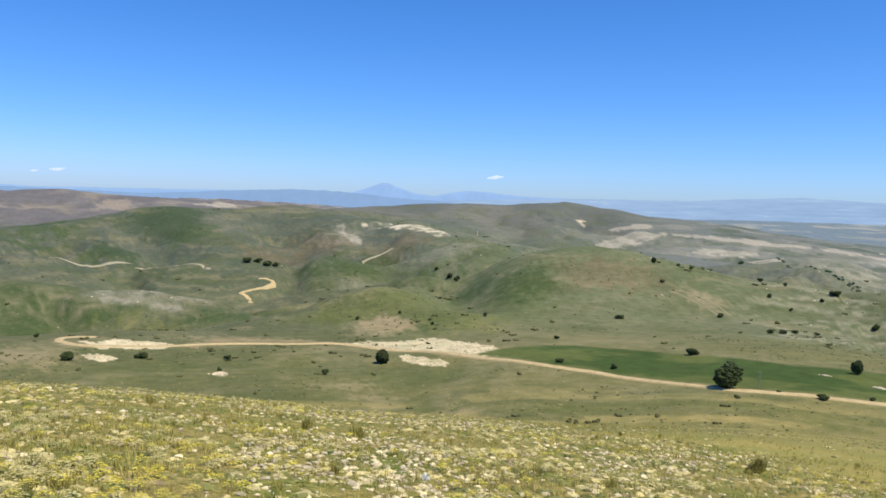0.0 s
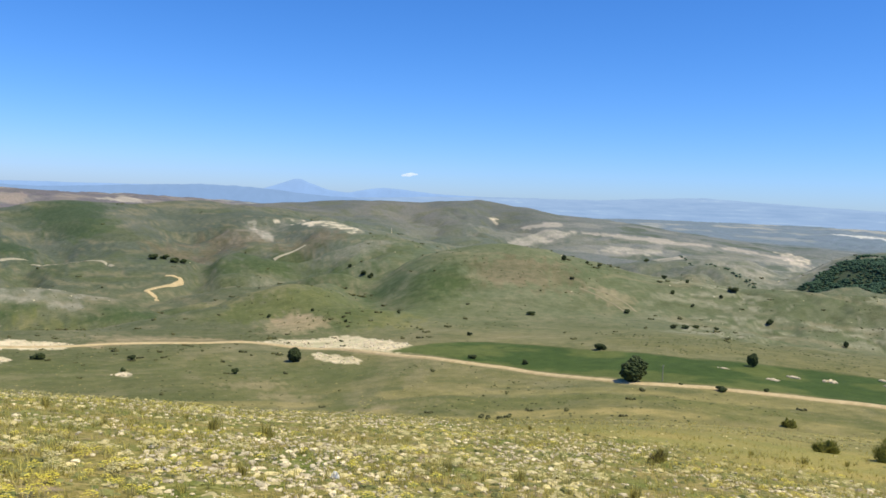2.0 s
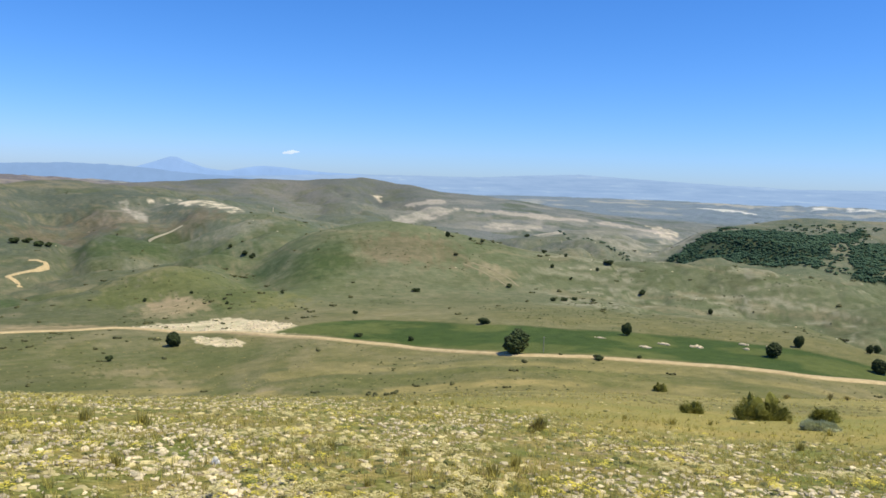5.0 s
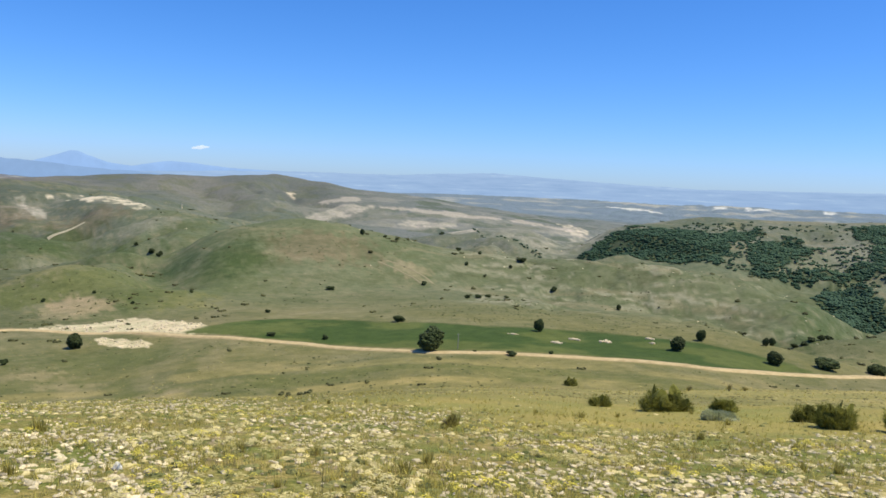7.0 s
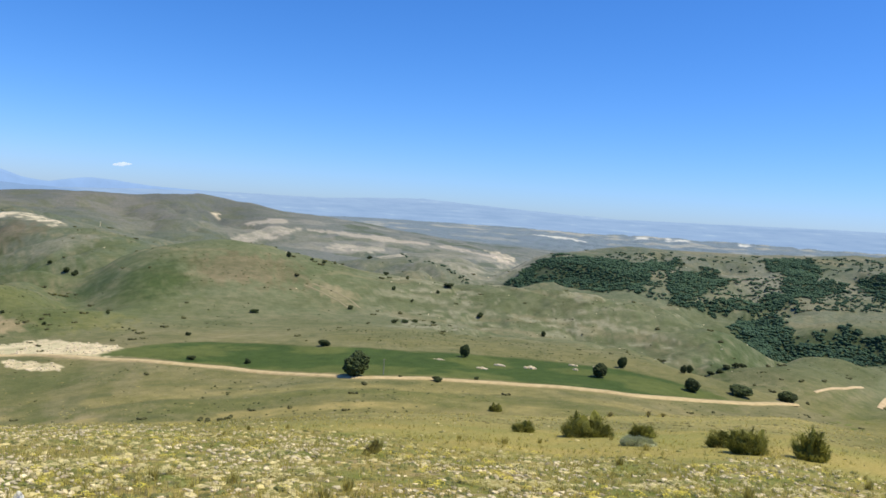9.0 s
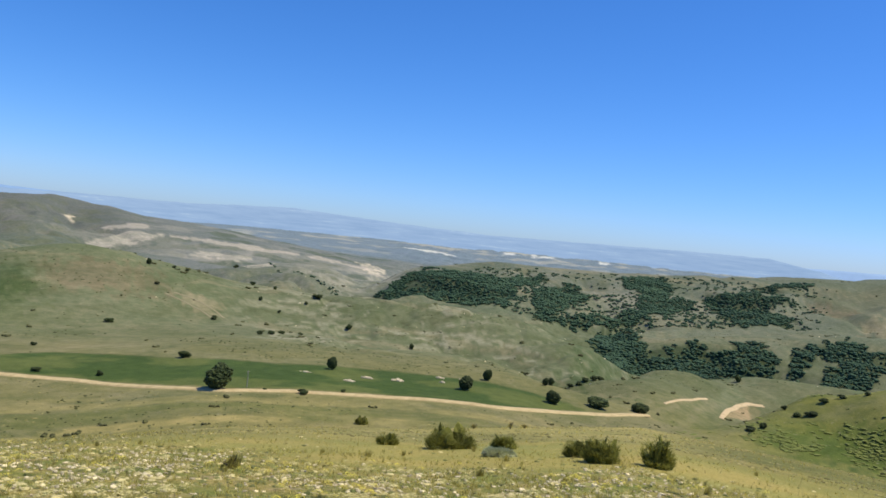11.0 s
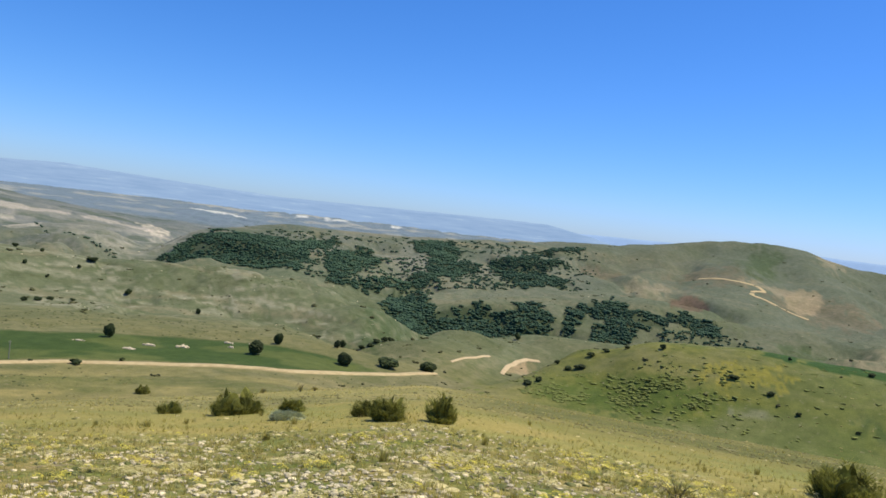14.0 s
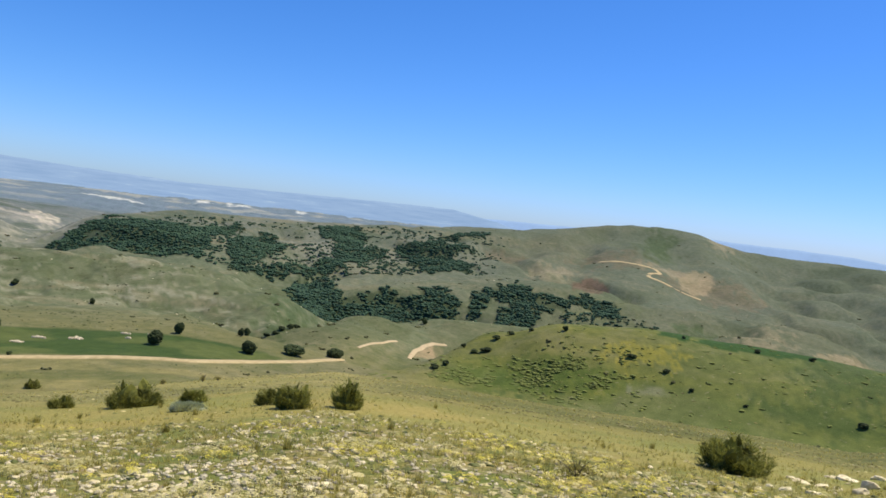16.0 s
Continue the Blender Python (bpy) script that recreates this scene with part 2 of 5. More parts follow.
SHRUBS_FAR = [
    (29.36, 466.7, 3.3, 3), (33.28, 481.5, 7.6, 3.4), (28.71, 511.3, 4.4, 2.9), (27.45, 938.4, 9.4, 5.4), (30.29, 501, 3.2, 2.9),
    (23.38, 506.1, 2.9, 2.2), (24.21, 505.1, 3.6, 2.2), (30.72, 452.1, 2.6, 2.6), (32.55, 470.3, 2.7, 2.7), (35.73, 432.6, 4.4, 3.7),
    (-7.05, 782.7, 11.2, 6.7), (-6.35, 789.6, 10.2, 6.8), (-5.65, 775.1, 12.2, 6.1), (-5.1, 776.5, 7.8, 5.6), (7.32, 655.7, 6.6, 4.7),
    (7.87, 525.2, 6, 5.3), (6.36, 671.8, 4.3, 3.8), (0.79, 376.4, 2.4, 2.2), (3.84, 377.7, 2.2, 1.9), (10, 377.9, 2.4, 2.2), (6.21, 355.8, 2.1, 1.8),
    (15.22, 316.9, 2.5, 1.8), (9.87, 1302, 14.9, 5.6), (10.69, 1336.7, 9.5, 5.7),
]
SHRUBS_EAST = [
    (77.98, 267, 4.6, 1.7), (80.45, 259.4, 3, 1.5), (82.27, 250, 2.2, 1.4), (85.8, 246.4, 1.8, 1.1), (92.81, 248.3, 4.3, 2), (67.71, 282.9, 4.9, 2.2),
    (66.84, 282.7, 3.7, 2), (64.16, 263.5, 4.2, 1.9), (64.95, 266.8, 3.1, 2.3), (73.17, 288.2, 2.9, 2.5), (68.44, 294, 4.2, 2.1),
    (69.41, 297.1, 3.4, 1.9), (70.78, 296.6, 3, 1.7), (66.06, 292.4, 2.5, 2.1), (86.08, 291.6, 2.9, 1.7), (89.46, 295.1, 3, 1.9),
    (81.3, 291.4, 1.7, 1.5),
]
JUNIPERS = [
    (43.86, 28.8, 1.9, 0.8), (54.5, 22.9, 0.95, 0.82), (53.0, 24.8, 1.0, 0.5), (58.25, 22.8, 0.72, 0.84), (85.2, 19.5, 1.4, 0.98), (47.75, 28.2, 1, 0.5),
    (39.29, 29.2, 0.8, 0.4), (37.3, 187.7, 3.3, 1.9),
]
SAGE = [
    (47.39, 24.4, 1.1, 0.3),
]
TWIGS = [
    (74.92, 13.2, 0.7, 0.3), (28.6, 16.5, 0.4, 0.2), (28.82, 16.6, 0.2, 0.3), (48.0, 57.0, 0.5, 0.6), (49.0, 58.0, 0.7, 0.35), (45.4, 55.0, 0.6, 0.4),
]
TAN = [
    (2.23, 355.7, 2, 16.6), (71.71, 882.7, 1.6, 29.4), (80.05, 959.3, 2, 26), (86.29, 633, 1.6, 71.4), (3.13, 360.3, 1.8, 11.8),
    (-20.5, 298.4, 2.4, 25.8), (-8.41, 336.4, 3.3, 8.7), (82.9, 1248.9, 0.7, 98), (-0.09, 231, 2, 5.4), (1.91, 217.8, 2, 2.6),
    (9.81, 199.3, 3.7, 2.8), (25.36, 439.2, 1, 12.6),
]
BROWN = [
    (73.75, 822.4, 1.2, 28.1), (68.55, 952.1, 1.6, 16.8), (-5.04, 857.1, 2.4, 32.6), (18.8, 456.2, 3.7, 22), (3.36, 820.1, 2.4, 32.4),
    (-2.29, 912.4, 2.4, 59.1), (75.7, 971.6, 2, 55.7), (82.89, 909.4, 3.3, 50.2),
]
DARK = [
    (-11.91, 1025.2, 2, 53.6), (-10.8, 943.1, 1.6, 43.6), (-16.35, 884.3, 1.8, 23.9), (-20.53, 1100.6, 2.4, 125.1), (-20.85, 939.3, 2, 13.5),
    (12.84, 444.7, 2, 25.6), (8.8, 470.1, 1.6, 16.1), (6.4, 369.4, 2.2, 19.4), (-20.51, 458.5, 2.9, 49.7), (7.53, 604.2, 1.2, 56.4),
    (70.36, 251.5, 4.5, 8.2), (78.8, 1097.8, 1.1, 81.7), (0.16, 755.9, 2.9, 46.5), (81.62, 681.6, 1.6, 16.8), (52.64, 360, 1.6, 20.3),
    (54.38, 424.8, 2.4, 76.1), (-16.48, 488.5, 2.4, 6.6), (-9.2, 466.6, 2.4, 11.6), (4.24, 630.2, 2.4, 73.5), (92, 293, 2.9, 38.7),
    (89.96, 248, 3.7, 6.7),
]
LUSH = [
    (-13.96, 262.5, 4.1, 19), (-5.26, 263.7, 4.5, 16.5), (-17.49, 303, 1.2, 10.2), (5.03, 246.2, 6.1, 11.5), (7.12, 352.6, 3.3, 17.7),
    (-2.16, 387.3, 2.9, 12.3), (11.7, 394.3, 3.7, 26.3), (59.15, 410, 3.3, 73), (61.81, 308.4, 2.4, 35.5), (67.09, 267.7, 3.7, 12.2),
    (83.63, 266.9, 4.5, 17.2), (81.33, 327, 2, 38.2), (85.02, 332.7, 2.4, 38.4), (0.17, 718.9, 4.5, 40.5), (-14.04, 788.8, 5.7, 47.5),
    (9.5, 736.6, 2.4, 44.5), (12.29, 420.4, 2.4, 23.1), (75.4, 724, 2.4, 65.8),
]
YELLOW = [
    (1.04, 439, 3.3, 50.9), (9.5, 359.2, 2.4, 17.8), (22.05, 202.5, 3.3, 4.4), (31.99, 45.5, 8.1, 8.4), (48.36, 65.5, 8.9, 12.1),
    (41.2, 191.7, 10.5, 6.1), (76.48, 274.6, 4.5, 8.8), (-14.36, 433.5, 2.9, 40.5), (31.95, 200.4, 5.7, 5.7), (67.23, 248.4, 2.4, 2.9),
    (22.36, 185.1, 8.1, 4.2), (72.6, 323.5, 3.3, 36.2),
]
GREY = [
    (-14.74, 515.2, 2.9, 5.8), (-11.1, 562.9, 1.8, 63.6), (1, 672.9, 1.4, 22.4), (29.44, 1171.5, 2, 105.4), (32.92, 888, 1.8, 31.3),
    (24.07, 1529.4, 2.4, 59.5), (21.62, 1588.2, 2, 23.6), (29.9, 1586.7, 3.3, 77.8), (33.01, 1037, 2.4, 116.7), (0.09, 952.4, 2, 36.6),
    (20.24, 1586.5, 2.4, 69.4), (23.33, 1467.1, 1.6, 61.9), (26.66, 1434.2, 2.9, 64.4), (33.87, 1555.9, 2.4, 79.1), (26.98, 1563, 3.7, 22),
    (-15.85, 2215.4, 1.6, 64.2), (17.08, 1644, 2, 52.9), (54.87, 816.3, 2.4, 47.3), (6.65, 741.5, 2.4, 23.2), (79.34, 247.7, 1.2, 2),
]
HOLLOW = [
    (69.56, 253.2, 2.4, 11.1), (73.1, 257.6, 2.9, 8), (76.31, 251.7, 2, 4.9), (66.67, 256.4, 1.6, 6.9),
]
HEAPS = [
    (33.05, 254.6, 2.4, 0.7), (36.12, 245.7, 3.2, 0.9), (37.44, 254.3, 2.9, 1.3), (39.59, 254.7, 3.1, 1.3), (42.83, 260.4, 1.7, 1.3),
    (44.3, 269.5, 2.3, 1), (42.56, 268.9, 1.9, 1.2), (-8.83, 251.7, 4.4, 1.1),
]
ROCKS = [
    (89.41, 20.4, 0.5, 0.1), (90.47, 20.4, 0.4, 0.1), (92.02, 24.4, 0.7, 0.2), (93.25, 21.7, 0.5, 0.3), (88.74, 21.3, 0.3, 0.1),
    (91.05, 24.4, 0.4, 0.1), (92.7, 19.8, 0.4, 0.2), (88.4, 17.1, 0.3, 0.1), (90.08, 17.8, 0.4, 0.1), (87.45, 17.2, 0.2, 0.1),
    (86.36, 15.9, 0.2, 0.1), (91.44, 20.4, 0.3, 0.1), (93.72, 26.2, 0.5, 0.2), (-19.36, 25.9, 0.3, 0.1), (-17.87, 26.1, 0.3, 0.1),
]
WHITE = [
    (6.05, 10.3, 0.1, 0.2),
]
TRACK = [
    (23.45, 449.9), (24.78, 445.3), (25.8, 438.1), (26.55, 432.5), (27.08, 422.1),
]
TRACK_LOWER = [
    (22.89, 447.4), (24.23, 439.6), (25.38, 430), (26.21, 419.6),
]
RAVINE_TREES = [
    (51.95, 343.5, 3.7, 2), (52.51, 345.3, 4, 2.2), (52.97, 351.2, 4.1, 2.5), (53.52, 353.3, 4.6, 2.8), (53.99, 383.3, 3.9, 2.5),
]
CREST_ROW = [
    (27.41, 1248.7), (30.29, 901.3), (33.16, 806.8), (36, 795.5),
]
PILLAR = [
    (9.25, 1365.3, 3.1, 9.7),
]
CHALK = [
    (-8.75, 252.6, 0.5, 4.1), (33.04, 255.7, 0.3, 3.1), (36.12, 246.9, 0.4, 3.3), (37.43, 256.5, 0.4, 4.7), (39.59, 256.1, 0.4, 4.8),
    (42.82, 262.5, 0.2, 4.2), (16.57, 1915.8, 0.3, 47.7), (46.7, 4427.9, 0.5, 159.4), (49.03, 4396.9, 0.7, 186.6), (53.64, 4521, 0.4, 82.5),
]
# outlines of woods, chalk, fields and bare ground: (bearing, distance) round the edge
WOOD_SPUR = [(37.85, 821), (39.46, 857), (41.26, 886), (41.65, 879), (39.97, 851), (39.18, 822)]
WOOD_MAIN = [(36.91, 797), (39.48, 847), (41.66, 864), (44.7, 853), (46.39, 838), (48.42, 879), (49.6, 880), (49.0, 835), (47.6, 800), (46.8, 716), (44.87, 712), (41.98, 742), (39.24, 765)]
OPEN_G = [(46.8, 716), (47.6, 800), (49.0, 835), (50.0, 850), (50.0, 720), (48.0, 690)]
WOOD_CENTRE = [(48.75, 793), (50.02, 844), (51.35, 862), (53.11, 848), (52.47, 793), (51.37, 755), (50.48, 720), (49.16, 690), (48.6, 738)]
WOOD_STRIP = [(54.69, 942), (57.6, 993), (58.3, 912), (57.97, 856), (60.03, 860), (58.5, 798), (56.18, 753), (54.26, 728), (52.32, 710), (50.0, 690), (48.61, 690), (50.7, 714), (54.19, 755), (56.05, 805), (56.32, 868), (54.88, 893)]
WOOD_UPPER = [(60.36, 911), (62.76, 924), (65.66, 931), (66.52, 945), (64.54, 889), (66.21, 874), (65.9, 827), (63.05, 774), (61.34, 808)]
WOOD_ROW = [(63.35, 987), (64.74, 1018), (66.95, 1064), (67.02, 1042), (64.98, 993), (63.59, 924)]
WOOD_LOW = [(52.79, 640), (53.5, 715), (55.1, 730), (57.18, 636), (58.32, 647), (60.72, 655), (61.04, 642), (60.49, 540), (58.47, 540), (56.9, 540), (55.24, 540)]
WOOD_THICKET = [(60.82, 638), (62.4, 643), (63.32, 641), (63.36, 540), (62.19, 540), (60.91, 540)]
WOOD_GLEN = [(62.54, 662), (64.36, 666), (65.34, 645), (65.06, 540), (63.58, 540)]
WOOD_EAST = [(65.88, 540), (66.37, 663), (67.99, 684), (69.39, 703), (70.68, 678), (72.52, 684), (74.47, 715), (76.51, 704), (77.12, 667), (75.86, 651), (74.58, 685), (73.0, 666), (71.46, 639), (69.12, 540), (67.82, 540), (68.22, 636), (69.45, 646), (67.79, 655), (67.01, 626)]
OPEN_A = [(50.15, 773), (53.19, 848), (56.33, 864), (57.43, 737), (48.84, 690), (48.8, 700), (51.37, 755)]
OPEN_B = [(57.97, 856), (61.2, 900), (66.71, 833), (60.65, 752), (57.43, 737)]
OPEN_C = [(41.11, 875), (54.55, 960), (54.69, 888), (49.93, 886), (46.39, 838), (41.15, 862)]
OPEN_D = [(73.0, 665), (77.4, 667), (80.11, 654), (77.11, 560), (72.74, 560)]
OPEN_E = [(57.78, 990), (68.42, 1050), (67.52, 809), (60.39, 906), (57.97, 856)]
OPEN_F = [(63.57, 423), (65.15, 448), (69.18, 456), (73.13, 301), (72.8, 285), (67.25, 293), (64.88, 288)]
CHALK_CLIFF = [(0.78, 998), (2.18, 1000), (3.0, 985), (4.82, 925), (6.06, 919), (7.22, 810), (6.69, 802), (4.84, 855), (3.41, 894), (2.19, 975)]
CHALK_SCAR = [(-0.57, 989), (0.79, 924), (1.21, 887), (0.21, 896), (-0.6, 947)]
PALE_HILL = [(-10.8, 2300), (-9.7, 2480), (-8.8, 2560), (-7.7, 2480), (-8.5, 2345)]
PALE_RISE = [(-17.08, 2124), (-16.53, 2240), (-15.18, 2356), (-14.49, 2257), (-15.17, 2156)]
SPOIL_WEST = [(-17.84, 328), (-16.84, 321), (-15.49, 329), (-13.76, 327), (-11.97, 319), (-12.5, 307), (-15.14, 307), (-16.67, 306), (-17.34, 316)]
SPOIL_LOW = [(-17.66, 296), (-16.15, 294), (-15.47, 285), (-16.48, 279), (-17.49, 286)]
SPOIL_BANK = [(-0.11, 318), (1.5, 328), (3.53, 325), (5.16, 331), (7.0, 331), (9.27, 309), (11.35, 282), (14.03, 265), (11.37, 268), (8.07, 280), (5.19, 294), (2.33, 304)]
ROCK_RIM = [(-17.7, 520), (-15.6, 528), (-11.7, 520), (-10.2, 510), (-12.05, 506), (-10.95, 481), (-13.8, 493), (-16.6, 502)]
SPOIL_FOOT = [(3.77, 288), (5.62, 281), (7.48, 267), (7.08, 261), (5.65, 263), (4.2, 274)]
BARE_KNOLL = [(0.97, 370), (2.04, 377), (3.26, 373), (4.7, 360), (5.21, 349), (3.1, 347), (1.27, 354)]
BANK_WEST = [(-11.61, 318), (-9.05, 334), (-5.64, 338), (-0.91, 326), (-0.71, 317), (-6.39, 320), (-10.51, 307)]
DARK_HILL = [(-16.67, 1024), (-14.64, 1051), (-12.73, 1072), (-9.84, 1076), (-10.2, 1001), (-10.91, 954), (-11.44, 921), (-12.51, 917), (-13.41, 964), (-14.63, 990)]
DARK_SLOPE = [(-17.57, 933), (-15.98, 920), (-14.6, 889), (-13.9, 862), (-15.28, 858), (-16.97, 898)]
GREEN_KNOLL = [(-2.55, 380), (-1.4, 403), (0.58, 405), (2.98, 410), (5.44, 438), (7.94, 442), (9.63, 355), (8.0, 343), (5.54, 348), (4.69, 364), (3.05, 376), (1.04, 375), (-0.15, 364)]
FIELD_A = [(17.81, 1532), (18.99, 1640), (20.87, 1669), (22.43, 1638), (20.42, 1525), (18.42, 1483)]
FIELD_B = [(22.75, 1651), (25.27, 1643), (28.13, 1647), (31.73, 1655), (31.42, 1594), (27.73, 1567), (24.06, 1624)]
FIELD_C = [(24.09, 1415), (25.5, 1480), (28.16, 1489), (28.66, 1474), (27.37, 1372), (25.74, 1385), (24.31, 1392)]
FIELD_D = [(32.14, 1652), (34.25, 1639), (37.17, 1620), (36.7, 1580), (34.28, 1599), (32.44, 1614)]
GORGE = [(35.67, 1735), (36.87, 1776), (37.97, 1640), (37.72, 1500), (37.03, 1480), (36.29, 1623)]
FIELD_E = [(27.4, 1268), (29.43, 1314), (30.07, 934), (28.24, 929)]
FIELD_F = [(18.38, 1752), (21.59, 1786), (21.19, 1696), (18.78, 1729)]
RIVER = [(39.15, 4000), (40.3, 3960), (42.85, 3610), (42.85, 3555), (40.5, 3740), (39.2, 3880)]
EAST_TAN = [(80.56, 943), (81.39, 1003), (82.6, 997), (82.73, 920), (81.6, 872), (80.82, 887)]
EAST_BROWN = [(73.1, 839), (74.31, 851), (75.52, 835), (75.89, 818), (74.84, 748), (73.32, 715)]
EAST_PALE = [(69.84, 906), (71.66, 873), (73.95, 843), (72.79, 726), (71.15, 847)]
CROP_A = [(79.52, 290), (80.69, 330), (82.25, 330), (81.55, 287)]
CROP_B = [(81.92, 290), (84.6, 330), (88.14, 335), (89.57, 335), (90.26, 299), (87.5, 291), (84.31, 287)]
EAST_BARE = [(89.49, 679), (91.46, 708), (93.62, 736), (93.72, 620), (90.88, 620)]
EAST_DARK = [(83.28, 740), (85.28, 780), (86.28, 711), (84.19, 712)]
EAST_FAR = [(87.91, 1170), (90.12, 1260), (92.86, 1270), (92.94, 1155), (88.59, 1042)]
EARTH_PIT = [(62.4, 352), (62.9, 385), (63.9, 404), (64.8, 408), (64.6, 392), (63.4, 366)]
PIT_TRACK = [(62.27, 343), (62.4, 357), (62.68, 377), (63.22, 396), (63.96, 406), (64.9, 412)]
PIT_RAMP = [(58.46, 322), (58.96, 329), (59.53, 339), (60.5, 357), (61.27, 375)]
KNOLL_YELLOW = [(75.65, 274), (78.32, 279), (81.81, 273), (81.17, 263), (78.49, 264), (76.11, 268)]
KNOLL_LUSH = [(63.8, 257), (67.37, 274), (71.75, 272), (75.79, 261), (77.48, 252), (76.03, 244), (71.69, 242), (67.56, 249)]
HILLOCK = [(52.9, 340), (55.35, 395), (58.5, 422), (60.97, 428), (62.79, 430), (60.72, 359), (57.91, 335), (54.73, 325)]
HILLOCK_EAST = [(63.04, 429), (64.62, 462), (67.05, 468), (69.12, 464), (70.8, 440), (67.63, 380), (65.22, 360)]
WOODS = [WOOD_SPUR, WOOD_MAIN, WOOD_CENTRE, WOOD_STRIP, WOOD_UPPER, WOOD_ROW, WOOD_LOW, WOOD_THICKET, WOOD_GLEN, WOOD_EAST]
OPEN_WOODS = [OPEN_A, OPEN_B, OPEN_D, OPEN_F, OPEN_G]
THIN_WOODS = [OPEN_C, OPEN_E]
WHITE_CHALK = [SPOIL_WEST, SPOIL_LOW, SPOIL_BANK, SPOIL_FOOT]
PALE_GROUND = [CHALK_SCAR, FIELD_A, FIELD_C, FIELD_E]
PALE_STRIPS = [FIELD_B, FIELD_D, FIELD_F, PALE_HILL]
# near and far edge of the crop
FIELD_NEAR = [(9.5, 276), (13.9, 258), (17.9, 249), (21.9, 237), (27.5, 224), (33, 227), (37, 227), (41, 228), (46.5, 229), (50, 236), (54, 250)]
FIELD_FAR = [(9.5, 279), (11.2, 284), (16.3, 296), (24.4, 275), (31, 268), (36.5, 272), (41, 274), (45, 271), (49, 267), (52, 262), (54, 256)]
# ---- materials ----
def material(name):
    m = bpy.data.materials.new(name)
    m.use_nodes = True
    return m, m.node_tree.nodes, m.node_tree.links, m.node_tree.nodes["Principled BSDF"]


def noise_node(nodes, links, coord, scale, detail=4.0, rough=0.6):
    n = nodes.new("ShaderNodeTexNoise")
    n.inputs["Scale"].default_value, n.inputs["Detail"].default_value, n.inputs["Roughness"].default_value = scale, detail, rough
    links.new(coord, n.inputs["Vector"])
    return n.outputs["Fac"]


def ramp(nodes, links, fac, stops):
    n = nodes.new("ShaderNodeValToRGB")
    while len(n.color_ramp.elements) < len(stops):
        n.color_ramp.elements.new(0.5)
    for e, (p, c) in zip(n.color_ramp.elements, stops):
        e.position, e.color = p, (*c, 1)
    links.new(fac, n.inputs["Fac"])
    return n.outputs["Color"]


def mix(nodes, links, fac, a, b, blend="MIX"):
    n = nodes.new("ShaderNodeMix")
    n.data_type, n.blend_type = "RGBA", blend
    if isinstance(fac, (int, float)):
        n.inputs["Factor"].default_value = fac
    else:
        links.new(fac, n.inputs["Factor"])
    for socket, v in ((n.inputs["A"], a), (n.inputs["B"], b)):
        if isinstance(v, tuple):
            socket.default_value = (*v, 1)
        else:
            links.new(v, socket)
    return n.outputs["Result"]


def bump(nodes, links, height, strength, distance, bsdf):
    n = nodes.new("ShaderNodeBump")
    n.inputs["Strength"].default_value, n.inputs["Distance"].default_value = strength, distance
    links.new(height, n.inputs["Height"])
    links.new(n.outputs["Normal"], bsdf.inputs["Normal"])


